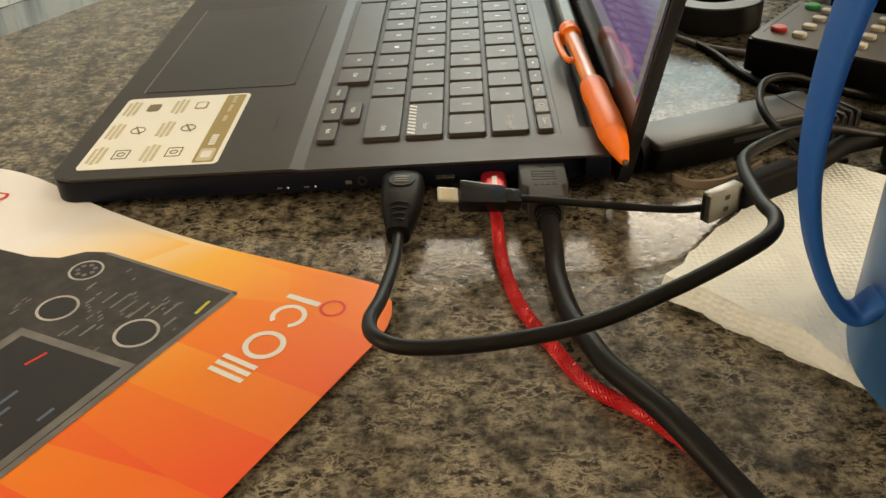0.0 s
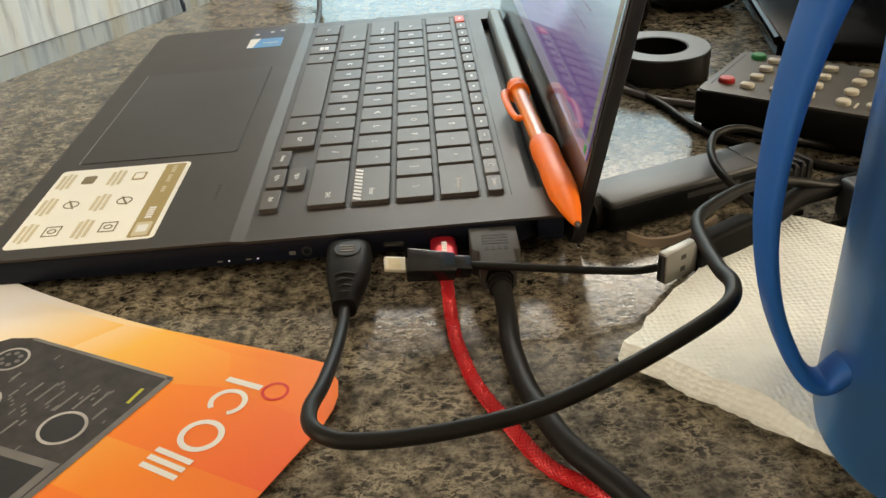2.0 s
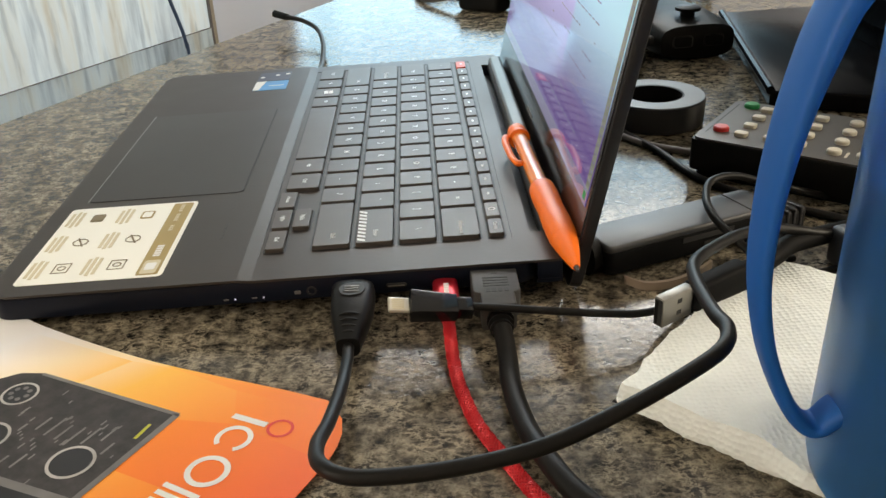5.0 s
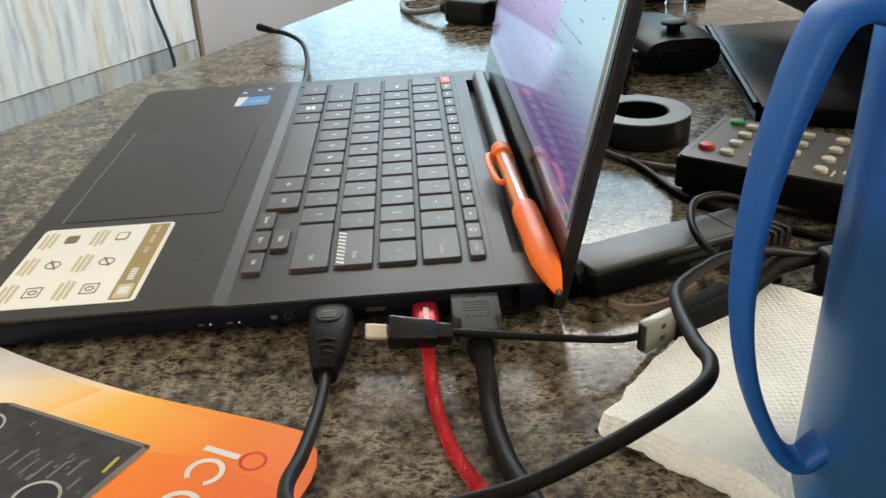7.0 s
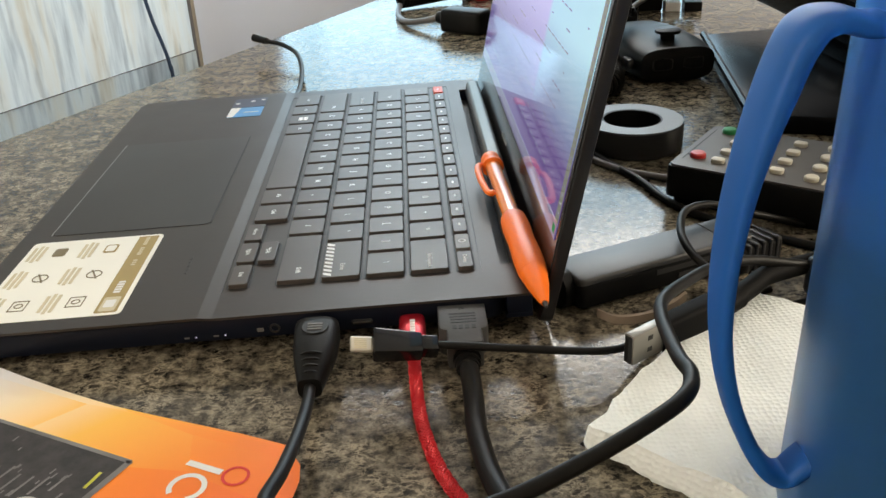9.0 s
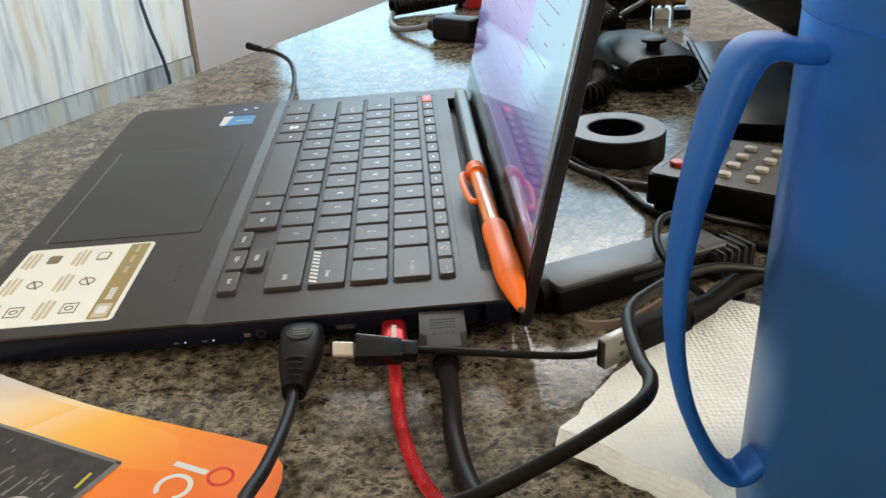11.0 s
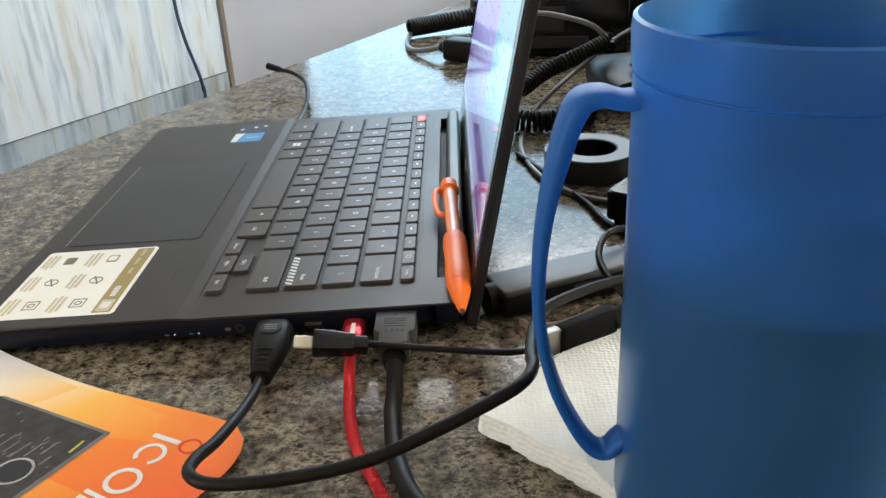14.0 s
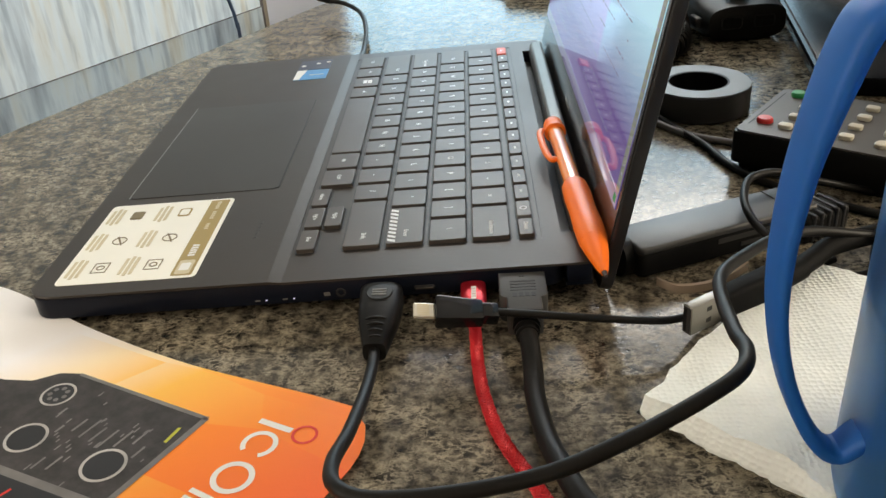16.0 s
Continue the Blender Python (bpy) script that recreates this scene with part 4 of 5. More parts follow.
part("grip", lathe([(0, 0.0800), (0.0042, 0.0802), (0.0058, 0.0840), (0.0062, 0.0930), (0.0058, 0.1070), (0.0062, 0.1220), (0.0060, 0.1350), (0.0055, 0.1385), (0, 0.1385)], 28), ORANGE, pencil, "swelling orange rubber grip", smooth=True)
part("cone", lathe([(0, 0.1385), (0.0055, 0.1387), (0.0042, 0.1490), (0.0020, 0.1610), (0.0014, 0.1630), (0, 0.1630)], 24), ORANGE, pencil, "orange cone", smooth=True)
part("tip", lathe([(0, 0.1620), (0.0012, 0.1625), (0.0007, 0.1650), (0.0006, 0.1660), (0, 0.1660)], 16), LEAD, pencil, "dark metal tip", smooth=True)
part("clip", tube(spline([(0.0040, 0, 0.0115), (0.0072, 0, 0.0130), (0.0086, 0, 0.0210), (0.0086, 0, 0.0360), (0.0076, 0, 0.0480), (0.0060, 0, 0.0520), (0.0050, 0, 0.0500)], 6), 0.0014, 10, 1.3), ORANGE, pencil, "orange pocket clip", smooth=True)

# ---------------------------------------------------------------- magazine
MX, MY = Vector((0.872, -0.489, 0)), Vector((0.489, 0.872, 0))
mm = Matrix((MX, MY, Vector((0, 0, 1)))).transposed().to_4x4()
mm.translation = Vector((-0.1745, 0.0169, 0.0))
mag = thing("brochure", mm, "orange and white printed brochure lying flat on the counter", "brochure")


def page_height(x, y):
    k = max(0.0, 1 - abs(x - 0.030) / 0.055)
    e = max(0.0, 1 + y / 0.075)
    return 0.0026 + 0.0048 * k * k * (3 - 2 * k) * e * e      # the far edge bulges up at one end


def sheet(outline_fn, z_off, thick, nx=36, ny=44):
    bm = bmesh.new()
    g = []
    for i in range(nx + 1):
        g.append([])
        for j in range(ny + 1):
            x, y = outline_fn(i / nx, j / ny)
            g[-1].append(bm.verts.new((x, y, page_height(x, y) + z_off)))
    for i in range(nx):
        for j in range(ny):
            bm.faces.new((g[i][j], g[i + 1][j], g[i + 1][j + 1], g[i][j + 1]))
    bmesh.ops.recalc_face_normals(bm, faces=bm.faces)
    got = bmesh.ops.extrude_face_region(bm, geom=bm.faces[:])
    bmesh.ops.translate(bm, vec=(0, 0, -thick), verts=[v for v in got["geom"] if isinstance(v, bmesh.types.BMVert)])
    return bm


def cover_outline(u, v):
    top = -0.0050 + 0.0060 * max(0.0, (u - 0.62) / 0.38) ** 1.5 + 0.0012 * math.sin(u * 9.0)
    y = top - (0.279 + top) * v
    w = 0.2312 - 0.0175 * (1 - math.sqrt(max(0.0, 1 - max(0.0, 1 + y / 0.028) ** 2)))          # the free corner is round
    return w * u, y


part("cover", sheet(cover_outline, 0.0, 0.0003), COVER, mag, "printed cover fading from white to orange-red", smooth=True)
part("pages", sheet(lambda u, v: (0.0006 + u * 0.203, -0.0075 - v * 0.270), -0.0004, 0.0018, 20, 24), WHITE, mag, "thin white pages", smooth=True)


def flat(points, lift, name, material, parent):
    bm = bmesh.new()
    bm.faces.new([bm.verts.new((x, y, page_height(x, y) + lift * 0.4)) for x, y in points])
    got = bmesh.ops.extrude_face_region(bm, geom=bm.faces[:])
    bmesh.ops.translate(bm, vec=(0, 0, 0.00003), verts=[v for v in got["geom"] if isinstance(v, bmesh.types.BMVert)])
    return part(name, bm, material, parent)


def band(cx, cy, r0, r1, lift, name, material, parent, a0=0, a1=360, n=36):
    """A flat printed ring or arc."""
    bm = bmesh.new()
    rows = []
    for i in range(n + 1):
        a = radians(a0 + (a1 - a0) * i / n)
        rows.append([bm.verts.new((cx + r * math.cos(a), cy + r * math.sin(a), page_height(cx, cy) + lift * 0.4)) for r in (r0, r1)])
    for p, q in zip(rows, rows[1:]):
        bm.faces.new((p[0], p[1], q[1], q[0]))
    got = bmesh.ops.extrude_face_region(bm, geom=bm.faces[:])
    bmesh.ops.translate(bm, vec=(0, 0, 0.00003), verts=[v for v in got["geom"] if isinstance(v, bmesh.types.BMVert)])
    return part(name, bm, material, parent)


picture = flat([(0.1715, -0.0265), (0.1715, -0.215), (0.030, -0.215), (0.030, -0.052), (0.083, -0.0445), (0.094, -0.0400), (0.100, -0.0320), (0.108, -0.0285)][::-1], 0.0002, "radio_picture", RADIOINK, mag)
picture["label"] = "printed picture of a dark grey radio"
flat([(0.1722, -0.0265), (0.1722, -0.215), (0.1698, -0.215), (0.1698, -0.0265)], 0.0004, "picture_edge", RADIOEDGE, picture)
flat([(0.1715, -0.0258), (0.1715, -0.0275), (0.108, -0.0297), (0.108, -0.0283)][::-1], 0.0004, "picture_edge", RADIOEDGE, picture)
flat([(0.1185, -0.0760), (0.1690, -0.0715), (0.1700, -0.215), (0.1185, -0.215)][::-1], 0.0004, "printed_frame", RADIOEDGE, picture)
scr = flat([(0.1225, -0.0790), (0.1660, -0.0750), (0.1670, -0.215), (0.1225, -0.215)][::-1], 0.0006, "printed_screen", RADIODARK, picture)
flat([(0.1362, -0.0886), (0.1376, -0.0810), (0.1386, -0.0812), (0.1372, -0.0888)], 0.0008, "printed_bar", PRINTRED, scr)
for i in range(9):
    x, y = 0.128 + 0.0042 * i, -0.098 - 0.006 * (i % 4)
    flat([(x, y), (x + 0.0012, y), (x + 0.0012, y - 0.014 + 0.004 * (i % 3)), (x, y - 0.014 + 0.004 * (i % 3))], 0.0008, "printed_bar", PRINTBLUE if i % 3 else RADIOEDGE, scr)
for cx, cy, r in ((0.1105, -0.0412, 0.0066), (0.1205, -0.0625, 0.0075), (0.1566, -0.0597, 0.0078)):
    band(cx, cy, r * 0.86, r, 0.0005, "printed_knob", RADIORING, picture)
    band(cx, cy, 0.0, r * 0.84, 0.0004, "printed_knob", RADIODARK, picture)
for i in range(7):
    a = radians(i * 51)
    band(0.1105 + 0.0033 * math.cos(a), -0.0412 + 0.0033 * math.sin(a), 0, 0.0010, 0.0007, "printed_dot", RADIOEDGE, picture, n=10)
flat([(0.1664, -0.0425), (0.1676, -0.0423), (0.1668, -0.0345), (0.1656, -0.0347)], 0.0005, "printed_bar", PRINTYELLOW, picture)
for x, y, w in ((0.132, -0.046, 0.007), (0.137, -0.044, 0.010), (0.142, -0.046, 0.008), (0.147, -0.045, 0.010), (0.152, -0.043, 0.009), (0.157, -0.040, 0.008), (0.135, -0.066, 0.006), (0.140, -0.063, 0.007), (0.127, -0.052, 0.004), (0.162, -0.047, 0.006), (0.120, -0.045, 0.004)):
    flat([(x, y), (x + 0.0009, y), (x + 0.0009, y - w), (x, y - w)], 0.0005, "printed_bar", RADIOEDGE, picture)
# rows of fine print round the knobs
for i in range(44):
    x, y, w = random.uniform(0.104, 0.168), random.uniform(-0.072, -0.032), random.uniform(0.0012, 0.0032)
    if all((x - cx) ** 2 + (y - cy) ** 2 > (r + 0.003) ** 2 for cx, cy, r in ((0.1105, -0.0412, 0.0066), (0.1205, -0.0625, 0.0075), (0.1566, -0.0597, 0.0078))):
        flat([(x, y), (x + 0.0006, y), (x + 0.0006, y - w), (x, y - w)], 0.0005, "printed_bar", RADIOEDGE, picture)
# the maker's mark as plain shapes
flat([(0.1890, -0.0178), (0.2025, -0.0172), (0.2025, -0.0197), (0.1890, -0.0203)], 0.0004, "printed_mark", WHITE, mag)
band(0.1968, -0.0285, 0.0046, 0.0064, 0.0004, "printed_mark", WHITE, mag, -55, 235)
band(0.1995, -0.0445, 0.0052, 0.0072, 0.0004, "printed_mark", WHITE, mag)
for k in range(3):
    y = -0.0540 - k * 0.0034
    flat([(0.1910, y + 0.0004), (0.2050, y), (0.2050, y - 0.0020), (0.1910, y - 0.0016)], 0.0004, "printed_mark", WHITE, mag)
band(0.2078, -0.0180, 0.0036, 0.0046, 0.0004, "printed_ring", PRINTRED, mag)
band(0.0341, -0.0209, 0.0020, 0.0036, 0.0006, "printed_ring", PRINTRED, mag)

# ---------------------------------------------------------------- paper towel and mug
tm = pose(0.1090, -0.0965, 0.0, 0, 0, 0)
AB, AD = Vector((0.666, 0.746)), Vector((0.735, -0.678))


def towel_sheet(z0, z1, grow, seed):
    bm = bmesh.new()
    nx, ny = 70, 70
    top_g, bot_g = [], []
    for i in range(nx + 1):
        top_g.append([])
        bot_g.append([])
        for j in range(ny + 1):
            u, v = i / nx, j / ny
            edge = 0.004 * noise.noise(Vector((u * 7, seed, 0))) * (1 - v) + 0.003 * noise.noise(Vector((v * 8, seed + 3, 0))) * (1 - u) + 0.0012 * noise.noise(Vector((v * 40, u * 40, seed)))
            p = AB * (0.119 * u + edge - grow) + AD * (0.150 * v + edge * 0.6 - grow)
            rim = min(u, 1 - u, v, 1 - v) * 70
            lift = (z1 - z0) * (1 - (1 - min(1, rim)) ** 3)
            away = min(1.0, max(0.0, ((p - Vector((0.0895, -0.0535))).length - 0.045) / 0.018))       # pressed flat under the mug
            lift += 0.0020 * away * away * (3 - 2 * away) * min(1, rim) if z0 > 0.003 else 0.0
            bump = 0.0013 * noise.noise(Vector((p.x * 55, p.y * 55, seed))) * min(1, rim)
            top_g[-1].append(bm.verts.new((p.x, p.y, z0 + lift + bump)))
            bot_g[-1].append(bm.verts.new((p.x, p.y, z0)) if i in (0, nx) or j in (0, ny) else None)
    for i in range(nx):
        for j in range(ny):
            bm.faces.new((top_g[i][j], top_g[i + 1][j], top_g[i + 1][j + 1], top_g[i][j + 1]))
    rimv = [(i, 0) for i in range(nx + 1)] + [(nx, j) for j in range(1, ny + 1)] + [(i, ny) for i in range(nx - 1, -1, -1)] + [(0, j) for j in range(ny - 1, 0, -1)]
    for (a, b), (c, d) in zip(rimv, rimv[1:] + rimv[:1]):
        bm.faces.new((top_g[a][b], top_g[c][d], bot_g[c][d], bot_g[a][b]))
    bm.faces.new([bot_g[a][b] for a, b in rimv])
    return bm


towel = thing("paper_towel", tm, "folded white embossed paper towel lying under the mug", "paper towel")
part("lower_layer", towel_sheet(0.0002, 0.0040, -0.0025, 2.0), TOWEL, towel, smooth=True)
part("upper_layer", towel_sheet(0.0036, 0.0092, 0.0, 5.0), TOWEL, towel, smooth=True)

def lerp_list(values, f):
    k = min(int(f * (len(values) - 1)), len(values) - 2)
    g = f * (len(values) - 1) - k
    return values[k] * (1 - g) + values[k + 1] * g


MUG = (0.1985, -0.1500, 0.0092)
mug = thing("mug", pose(*MUG), "tall frosted blue plastic mug with a handle, standing on paper towel", "mug")
part("shell", lathe([(0, 0.0), (0.0400, 0.0), (0.0430, 0.0020), (0.0440, 0.0060), (0.0440, 0.1455), (0.0446, 0.1475), (0.0450, 0.1560), (0.0446, 0.1594), (0.0434, 0.1600), (0.0430, 0.1585), (0.0424, 0.1455), (0.0424, 0.0060), (0.041, 0.0030), (0, 0.0030)], 96), MUGSHELL, mug, "frosted blue wall", smooth=True)
part("drink", lathe([(0, 0.0034), (0.0406, 0.0034), (0.0421, 0.0064), (0.0421, 0.0910), (0.0412, 0.0914), (0, 0.0912)], 72), MUGGEL, mug, "dark drink filling the lower half", smooth=True)
part("groove_ring", lathe([(0.0437, 0.1448), (0.0442, 0.1452), (0.0442, 0.1458), (0.0437, 0.1462)], 72, close=True), MUGHANDLE, mug, smooth=True)
hp = spline([(-0.0405, 0.0000, 0.1392), (-0.0470, 0.0003, 0.1388), (-0.0535, 0.0006, 0.1402), (-0.0590, 0.0008, 0.1375), (-0.0630, 0.0010, 0.1265), (-0.0672, 0.0010, 0.1080), (-0.0692, 0.0010, 0.0885), (-0.0686, 0.0010, 0.0690), (-0.0645, 0.0010, 0.0500), (-0.0580, 0.0005, 0.0345), (-0.0525, 0.0000, 0.0265), (-0.0480, 0.0000, 0.0250), (-0.0440, 0.0000, 0.0285), (-0.0405, 0.0000, 0.0300)], 8)
HW = [0.0064, 0.0062, 0.0070, 0.0080, 0.0082, 0.0076, 0.0070, 0.0064, 0.0058, 0.0052, 0.0048, 0.0048, 0.0052, 0.0060]      # half width
HT = [0.0026, 0.0024, 0.0026, 0.0034, 0.0032, 0.0024, 0.0020, 0.0019, 0.0020, 0.0021, 0.0022, 0.0022, 0.0026, 0.0036]      # half thickness
HR = [lerp_list(HW, i / (len(hp) - 1)) for i in range(len(hp))]
part("handle", tube(hp, HR, 24, [lerp_list(HT, i / (len(hp) - 1)) / HR[i] for i in range(len(hp))], power=2.8), MUGHANDLE, mug, "arched flat blue handle", smooth=True)

# ---------------------------------------------------------------- things beside and behind the lid
hub = thing("usb_hub", pose(0.1250, -0.0080, 0.0, 0, 0, 22), "grey metal multiport hub lying beside the laptop", "hub")
hb = part("body", prism(rounded(0.0, 0.092, -0.002, 0.021, 0.003), 0.0122, 0.0160, 0.0012, 3), HUBGREY, hub, "grey rounded metal body", smooth=True)
part("side_band", prism(rounded(-0.0004, 0.0924, -0.0028, 0.0216, 0.0032), 0.0030, 0.0132, 0.0006), MATTE, hb, "dark lower side", smooth=True)
part("card_slot", box(0.038, 0.066, -0.0031, -0.0020, 0.0098, 0.0122), WELL, hb)
part("card_slot", box(0.050, 0.070, -0.0031, -0.0020, 0.0060, 0.0080), WELL, hb)
part("end_cap", tube([(-0.0045, 0.009, 0.0085), (0.001, 0.009, 0.0085)], 0.0080, 20), RUBBER, hub, "black round end", smooth=True)
part("foot", box(0.006, 0.086, 0.002, 0.018, 0.0, 0.0036, 0.0008), RUBBER, hub)
part("seam", box(0.0775, 0.0780, -0.0015, 0.0205, 0.0157, 0.0162), WELL, hb)
strap = thing("rubber_strap", pose(0, 0, 0), "tan rubber strap lying against the hub", "strap")
bm = bmesh.new()
pts = spline([(0.1330, -0.0130, 0.0), (0.1400, -0.0190, 0.0), (0.1520, -0.0180, 0.0), (0.1640, -0.0110, 0.0), (0.1730, -0.0030, 0.0)])
rows = [[bm.verts.new(q + Vector((0.0, 0.0, h)) + Vector((-0.3, 0.9, 0)) * d) for d, h in ((0, 0.0003), (0, 0.0040), (0.0016, 0.0042), (0.0016, 0.0003))] for q in pts]
for a, b in zip(rows, rows[1:]):
    for k in range(4):
        bm.faces.new((a[k], a[(k + 1) % 4], b[(k + 1) % 4], b[k]))
bm.faces.new(rows[0])
bm.faces.new(rows[-1][::-1])
part("band", bm, TAN, strap, smooth=True)
lc = thing("looped_cable", ID, "thin black cable looping over the hub", "cable")
part("cord", tube(spline([(0.2500, 0.0600, 0.0030), (0.2150, 0.0500, 0.0160), (0.1980, 0.0470, 0.0220), (0.1840, 0.0400, 0.0230), (0.1760, 0.0220, 0.0225), (0.1745, 0.0050, 0.0210), (0.1790, -0.0100, 0.0180), (0.1900, -0.0170, 0.0100), (0.2150, -0.0150, 0.0025), (0.2700, 0.0100, 0.0020)]), 0.0018, 10), RUBBER, lc, smooth=True)
ad = thing("ribbed_plug", pose(0.1930, 0.0180, 0.0, 0, 0, 28), "black ribbed plug beside the hub", "plug")
part("body", box(0.006, 0.034, -0.0075, 0.0075, 0.0, 0.0140, 0.003, 3), BLACK, ad, smooth=True)
for i in range(5):
    part("ridge", box(0.010 + i * 0.0045, 0.012 + i * 0.0045, -0.0080, 0.0080, 0.001, 0.0146, 0.0006), HUBDARK, ad)
gb = thing("grey_adapter", pose(0.2250, -0.0120, 0.0, 0, 0, 10), "grey plastic adapter block", "adapter")
part("body", box(0.0, 0.045, -0.012, 0.012, 0.0, 0.0180, 0.003, 3), HUBDARK, gb, smooth=True)
part("lip", box(0.004, 0.041, -0.0128, -0.0115, 0.011, 0.0145, 0.0005), HUBGREY, gb)

tape = thing("tape_roll", pose(0.1975, 0.1955, 0.0) @ Matrix.Diagonal((1.025, 1.025, 0.79, 1)), "roll of black electrical tape lying flat", "tape roll")
part("roll", lathe([(0.0185, 0.0004), (0.0300, 0.0004), (0.0309, 0.0012), (0.0309, 0.0205), (0.0300, 0.0213), (0.0185, 0.0213)], 64, close=True), TAPESIDE, tape, "wound black tape", smooth=True)
part("edge_face", lathe([(0.0183, 0.0209), (0.0300, 0.0209), (0.0304, 0.0216), (0.0183, 0.0216)], 64, close=True), TAPEMAT, tape, "grey wound edge", smooth=True)
part("core", lathe([(0.0172, 0.0), (0.0184, 0.0), (0.0184, 0.0212), (0.0172, 0.0212)], 48, close=True), BLACK, tape, "cardboard core", smooth=True)

ra = math.degrees(math.atan2(-0.61, 0.79))
remote = thing("remote_control", pose(0.1920, 0.1020, 0.0, 0, 0, ra), "dark remote control with cream, red and green buttons", "remote control")
RL, RW = 0.190, 0.074
bm = prism(rounded(0.0, RL, 0.0, RW, 0.004), 0.004, 0.0215, 0.0015)
rb = part("body", bm, BLACK, remote, "black sides", smooth=True)
part("underside", prism(rounded(0.003, RL - 0.003, 0.004, RW - 0.004, 0.004), 0.0, 0.0045), BLACK, remote)
face = part("face", prism(rounded(0.0012, RL - 0.0012, 0.0012, RW - 0.0012, 0.004), 0.0212, 0.0222), REMOTE, remote, "dark brown-grey face", smooth=True)
part("power_button", lathe([(0, 0.0215), (0.0042, 0.0215), (0.0042, 0.0238), (0.0035, 0.0246), (0, 0.0248)], 24), BTNRED, remote, "red button", m=pose(0.0105, 0.0185, 0), smooth=True)
part("power_button", lathe([(0, 0.0215), (0.0042, 0.0215), (0.0042, 0.0238), (0.0035, 0.0246), (0, 0.0248)], 24), BTNGREEN, remote, "green button", m=pose(0.0125, 0.0640, 0), smooth=True)
part("groove", box(0.0042, 0.0048, 0.012, 0.066, 0.0221, 0.0223), WELL, face)
rectb = prism(rounded(-0.0034, 0.0034, -0.0028, 0.0028, 0.0016, 3), 0.0215, 0.0243, 0.0006)
first = part("button", rectb, BUTTON, remote, "cream button", m=pose(0.0225, 0.0150, 0), smooth=True)
rnd = lathe([(0, 0.0215), (0.0036, 0.0215), (0.0036, 0.0238), (0.0030, 0.0244), (0, 0.0245)], 20)
roundb = part("button", rnd, BUTTON, remote, "cream round button", m=pose(0.0700, 0.0125, 0), smooth=True)
for r in range(3):
    for c in range(4):
        if r or c:
            shared_part("button", first.data, remote, pose(0.0225 + r * 0.0150, 0.0150 + c * 0.0150, 0))
for r in range(8):
    for c in range(4):
        if r or c:
            shared_part("button", roundb.data, remote, pose(0.0700 + r * 0.0140, 0.0125 + c * 0.0160, 0))
for r in range(8):
    part("print_bar", box(0.0755 + r * 0.0140, 0.0768 + r * 0.0140, 0.0085, 0.0165, 0.0221, 0.0223), BUTTON, face)

black_lead = thing("black_lead", ID, "black cable running behind the laptop lid to the remote", "cable")
part("cord", tube(spline([(0.1500, 0.2300, 0.0022), (0.1640, 0.1930, 0.0022), (0.1750, 0.1620, 0.0022), (0.1860, 0.1320, 0.0022), (0.1930, 0.1010, 0.0022), (0.2030, 0.0800, 0.0022), (0.2230, 0.0560, 0.0022), (0.2600, 0.0250, 0.0022)]), 0.0021, 10), RUBBER, black_lead, smooth=True)
thin = thing("grey_wire", ID, "thin grey wire curling across the counter behind the lid", "wire")
part("wire_run", tube(spline([(0.2150, 0.1250, 0.0016), (0.1800, 0.1480, 0.0020), (0.1600, 0.1900, 0.0020), (0.1540, 0.2500, 0.0020), (0.1670, 0.3150, 0.0040), (0.1900, 0.3350, 0.0220), (0.2440, 0.4000, 0.0430), (0.2760, 0.4000, 0.0620), (0.2850, 0.4020, 0.0740), (0.2870, 0.4200, 0.0900), (0.2850, 0.4900, 0.0960), (0.2750, 0.5800, 0.0660)]), 0.0020, 10), GREYWIRE, thin, smooth=True)

cross = thing("curved_wire", ID, "grey insulated wire arching over the coiled cord", "wire")
part("wire_run", tube(spline([(0.2460, 0.4010, 0.0420), (0.2380, 0.4010, 0.0520), (0.2220, 0.4010, 0.0620), (0.1880, 0.4020, 0.0710), (0.1650, 0.4100, 0.0690), (0.1550, 0.4600, 0.0500), (0.1650, 0.5400, 0.0400)]), 0.0022, 10), GREYWIRE, cross, smooth=True)
part("joint", tube([(0.2480, 0.4000, 0.0390), (0.2400, 0.4010, 0.0500)], 0.0034, 12), RUBBER, cross, "black sleeve", smooth=True)
mic = thing("hand_microphone", pose(0.2590, 0.3790, 0.0, 0, 0, 8) @ Matrix.Diagonal((1, 1, 0.82, 1)), "black rounded hand microphone lying on the counter", "microphone")
bm = loft([(-0.052, 0, 0.0165, 0.026, 0.0130), (-0.050, 0, 0.0170, 0.030, 0.0160), (-0.030, 0, 0.0180, 0.033, 0.0178), (0.010, 0, 0.0190, 0.033, 0.0190), (0.040, 0, 0.0180, 0.028, 0.0178), (0.055, 0, 0.0165, 0.020, 0.0140), (0.060, 0, 0.0160, 0.015, 0.0110)], 28, 3.4)
mb = part("body", bm, BLACK, mic, "black moulded body", smooth=True)
for x in (-0.013, 0.012):
    part("button_rim", prism(rounded(x - 0.0085, x + 0.0085, -0.0058, 0.0058, 0.003), 0, 0.0012), HUBGREY, mb, m=pose(0, -0.0508, 0.0185, 90))
    part("button_face", prism(rounded(x - 0.0070, x + 0.0070, -0.0044, 0.0044, 0.0025), 0.0, 0.0020), BLACK, mb, m=pose(0, -0.0508, 0.0185, 90))
knob = part("hang_stud", lathe([(0, 0.030), (0.0055, 0.030), (0.0055, 0.0405), (0.0100, 0.0415), (0.0100, 0.0440), (0.0085, 0.0450), (0, 0.0450)], 28), BLACK, mic, "round hanging stud", m=pose(0, -0.028, 0), smooth=True)
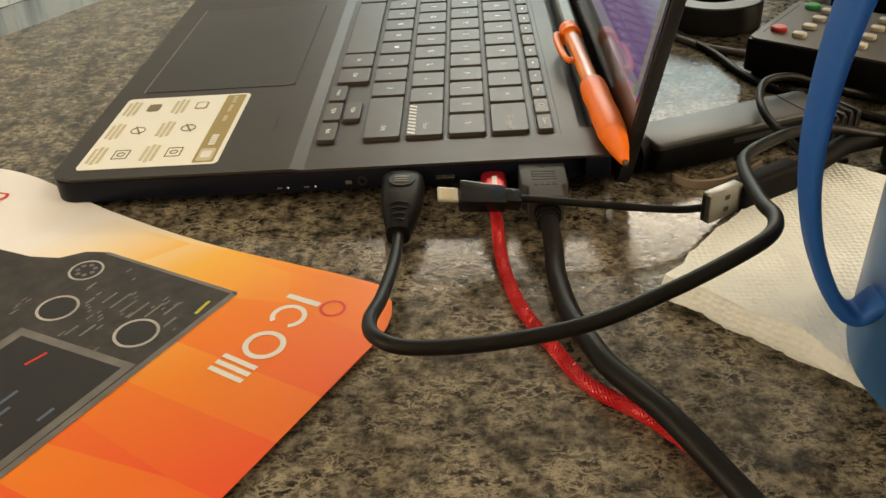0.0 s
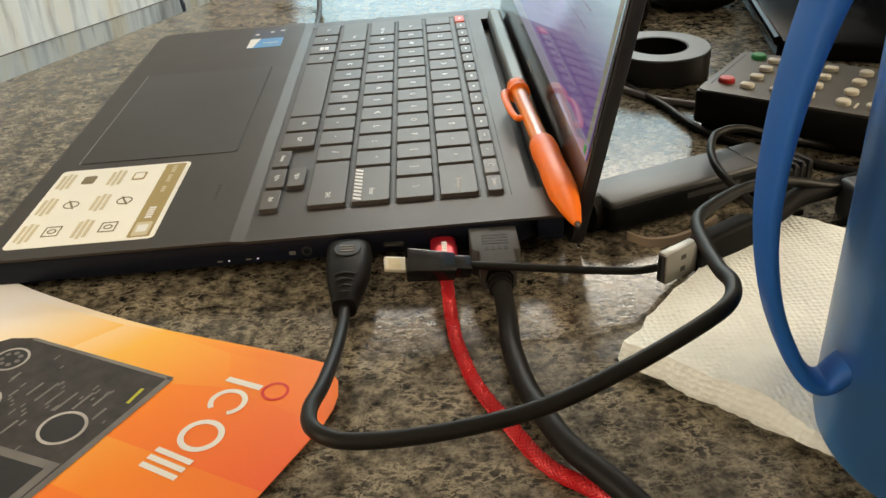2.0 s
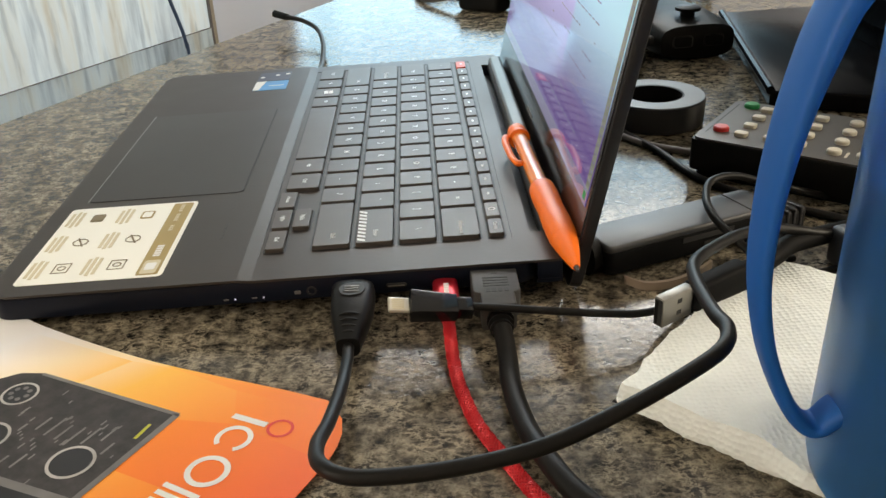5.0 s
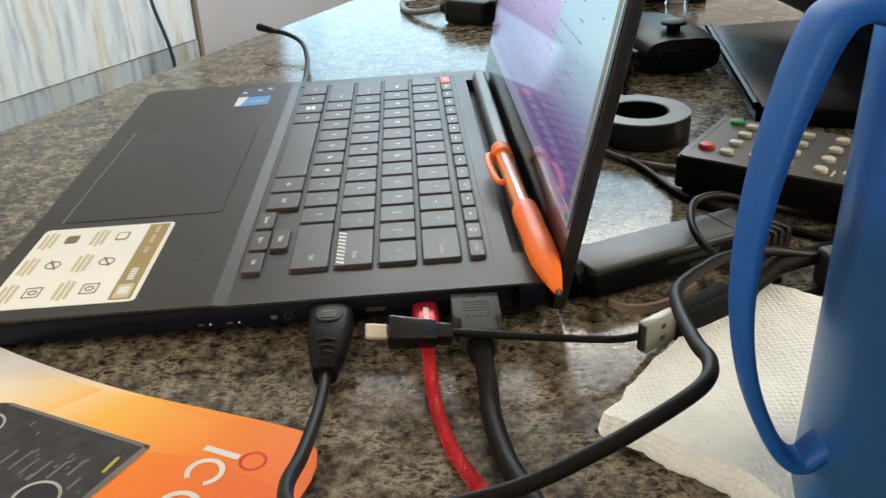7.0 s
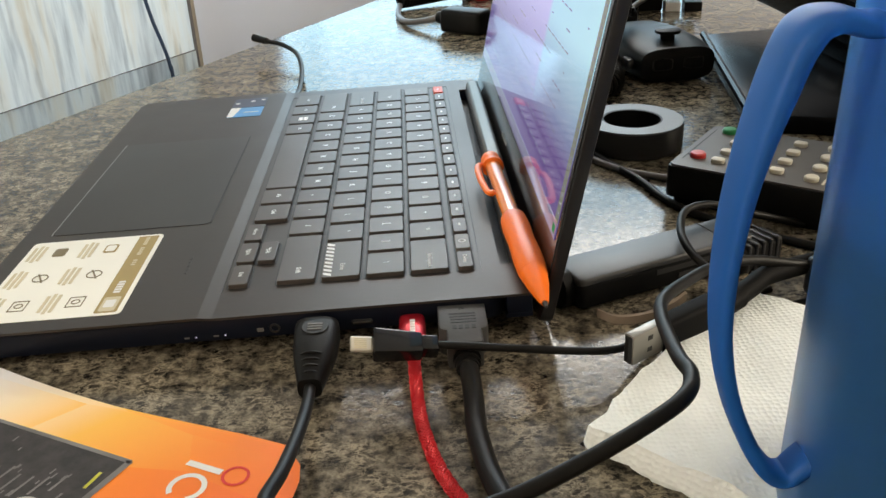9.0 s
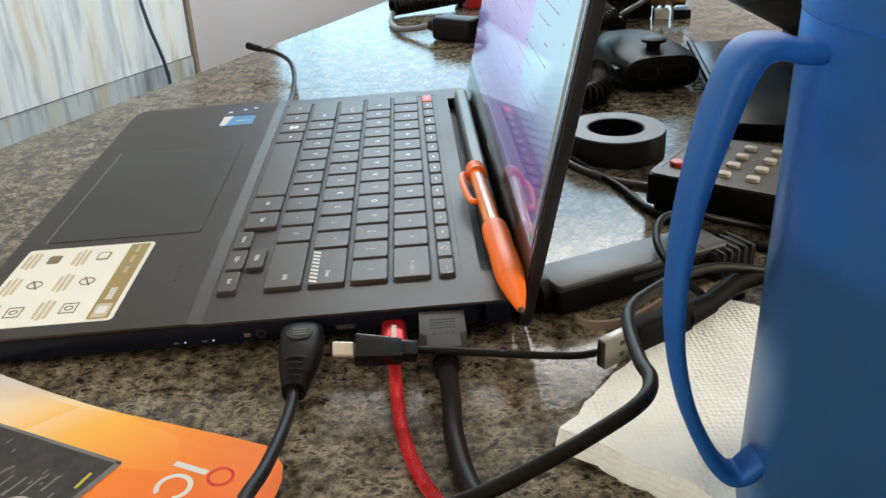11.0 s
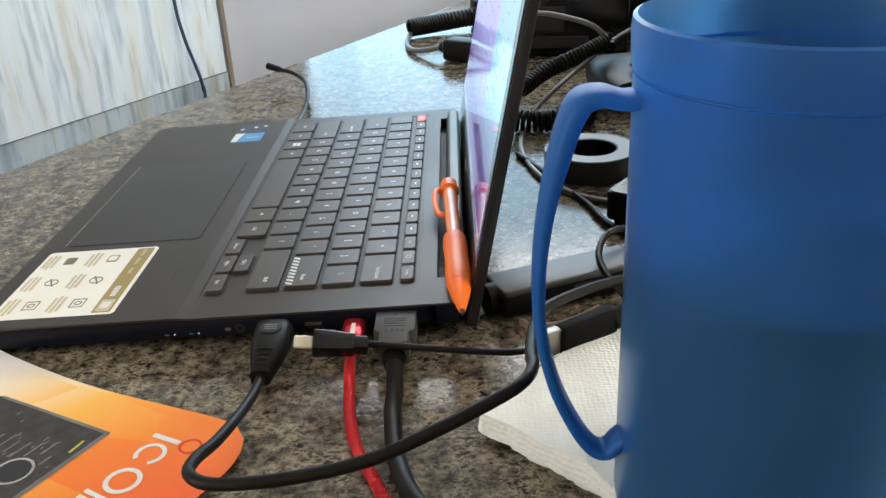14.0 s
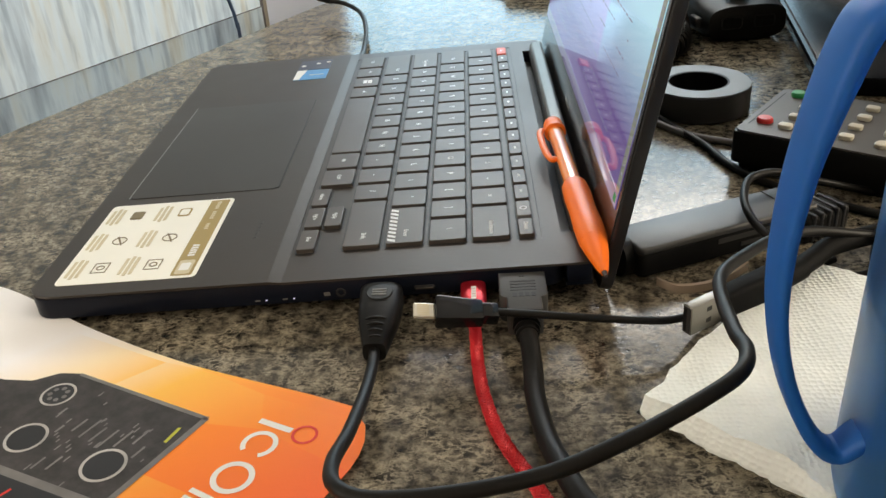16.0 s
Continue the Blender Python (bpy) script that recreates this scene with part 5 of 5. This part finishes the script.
part("stud_slot", box(-0.006, 0.006, -0.0010, 0.0010, 0.0449, 0.0453), HUBGREY, knob)
part("side_switch", box(-0.036, -0.030, -0.040, -0.025, 0.012, 0.022, 0.002), HUBDARK, mic, smooth=True)
cc = thing("coiled_cord", ID, "black coiled microphone cord", "cord")
part("coil", coil(spline([(0.1500, 0.2900, 0.0095), (0.1800, 0.2860, 0.0095), (0.2080, 0.3010, 0.0095), (0.2160, 0.3350, 0.0100), (0.2200, 0.3600, 0.0120)], 10), 0.0072, 26, 0.0020), RUBBER, cc, smooth=True)
part("coil", coil(spline([(0.1600, 0.3400, 0.0200), (0.1830, 0.3600, 0.0300), (0.2150, 0.3800, 0.0380), (0.2420, 0.3980, 0.0460)], 10), 0.0058, 28, 0.0016), RUBBER, cc, smooth=True)
rbx = thing("radio_unit", pose(0.2230, 0.5850, 0.0, 0, 0, -8), "black radio unit standing at the back of the counter", "radio")
part("case", box(-0.060, 0.070, -0.050, 0.080, 0.004, 0.066, 0.003, 2), BLACK, rbx, smooth=True)
for x in (-0.045, 0.055):
    part("foot", box(x - 0.008, x + 0.008, -0.045, -0.03, 0.0, 0.005), RUBBER, rbx)
part("front_panel", box(-0.057, 0.067, -0.054, -0.049, 0.008, 0.062, 0.002), GLOSS, rbx, smooth=True)
part("display_window", box(-0.050, 0.005, -0.0555, -0.053, 0.028, 0.054, 0.001), HUBDARK, rbx)
part("knob", tube([(0.048, -0.060, 0.020), (0.048, -0.052, 0.020)], 0.008, 20), BLACK, rbx, smooth=True)
part("grille", box(-0.050, 0.030, -0.0555, -0.053, 0.012, 0.024, 0.001), HUBDARK, rbx)
psu = thing("metal_box", pose(0.3120, 0.6300, 0.0, 0, 0, -8), "black metal box with a brass connector beside the radio", "box")
part("case", box(-0.010, 0.022, -0.030, 0.060, 0.0, 0.072, 0.003), BLACK, psu, smooth=True)
BRASS = plain("brass", (0.50, 0.36, 0.14), 0.3, 1.0)
part("connector", tube([(0.020, -0.024, 0.022), (0.056, -0.024, 0.022)], 0.0095, 20), BRASS, psu, "brass threaded connector", smooth=True)
for x in (0.024, 0.032, 0.042):
    part("connector_ring", tube([(x, -0.024, 0.022), (x + 0.003, -0.024, 0.022)], 0.0118, 20), STEEL, psu, smooth=True)
part("terminal", box(0.024, 0.040, -0.034, -0.014, 0.0, 0.0095, 0.001), WHITE, psu, "white block under the connector")
part("terminal", box(0.044, 0.062, -0.034, -0.014, 0.0, 0.0095, 0.001), BLACK, psu)

fm = thing("adapter_plug", pose(0.1170, 0.5450, 0.0, 0, 0, -38), "black moulded adapter plug with a looped lead", "plug")
part("body", box(-0.022, 0.026, -0.013, 0.013, 0.0, 0.0230, 0.005, 3), BLACK, fm, smooth=True)
part("collar", tube([(-0.031, 0, 0.012), (-0.020, 0, 0.012)], [0.0055, 0.0085], 16), BLACK, fm, smooth=True)
fl = thing("looped_lead", ID, "grey lead curving from the adapter plug to a coiled cord", "cable")
part("cord", tube(spline([(0.0930, 0.5640, 0.0120), (0.0780, 0.5700, 0.0080), (0.0600, 0.5900, 0.0040), (0.0520, 0.6300, 0.0030), (0.0540, 0.6700, 0.0060)]), 0.0030, 12), GREYWIRE, fl, smooth=True)
part("coil", coil(spline([(0.0540, 0.6750, 0.0120), (0.0900, 0.6950, 0.0130), (0.1400, 0.7150, 0.0160)], 8), 0.0085, 22, 0.0025), RUBBER, fl, smooth=True)
rp = thing("red_connector", pose(0.1480, 0.7100, 0.0, 0, 0, 20), "red and black power connector", "connector")
part("body", box(-0.010, 0.010, -0.010, 0.012, 0.0, 0.030, 0.003), BTNRED, rp, smooth=True)
part("shell", box(-0.012, 0.030, 0.010, 0.030, 0.0, 0.034, 0.003), BLACK, rp, smooth=True)

tv = thing("television", pose(0.36, 0.30, 0.0), "small black television on a glossy stand", "television")
part("stand", prism([(-0.042, 0.130), (-0.084, -0.095), (0.05, -0.14), (0.24, 0.02), (0.20, 0.16)], 0.0, 0.013, 0.003), TVBLACK, tv, "glossy black stand", smooth=True)
part("stand_rim", tube([(-0.042, 0.130, 0.0125), (-0.084, -0.095, 0.0125)], 0.0030, 8), TVBLACK, tv, smooth=True)
part("neck", box(0.026, 0.046, -0.04, 0.10, 0.012, 0.05, 0.003), TVBLACK, tv, smooth=True)
bz = part("bezel", box(0.018, 0.052, -0.22, 0.30, 0.030, 0.330, 0.004), TVBLACK, tv, "glossy black bezel", smooth=True)
part("panel", box(0.0168, 0.019, -0.20, 0.28, 0.062, 0.315), TVPANEL, bz, "dark screen, switched off")
for i in range(3):
    part("logo_bar", box(0.0168, 0.0182, 0.030 - i * 0.012, 0.038 - i * 0.012, 0.0400, 0.0520), LEGEND, bz)

pw = thing("laptop_power_lead", ID, "short black cable at the far side of the laptop", "cable")
part("plug", box(-0.034, -0.016, 0.2952, 0.306, 0.0050, 0.0140, 0.002), BLACK, pw, smooth=True)
part("cord", tube(spline([(-0.0250, 0.3050, 0.0095), (-0.0260, 0.3500, 0.0050), (-0.0290, 0.4000, 0.0080), (-0.0370, 0.4400, 0.0115), (-0.0520, 0.4640, 0.0145), (-0.0680, 0.4760, 0.0158)]), 0.0020, 12), RUBBER, pw, smooth=True)
part("end_cap", tube([(-0.0670, 0.4755, 0.0157), (-0.0800, 0.4860, 0.0172)], [0.0030, 0.0034], 12), BLACK, pw, smooth=True)
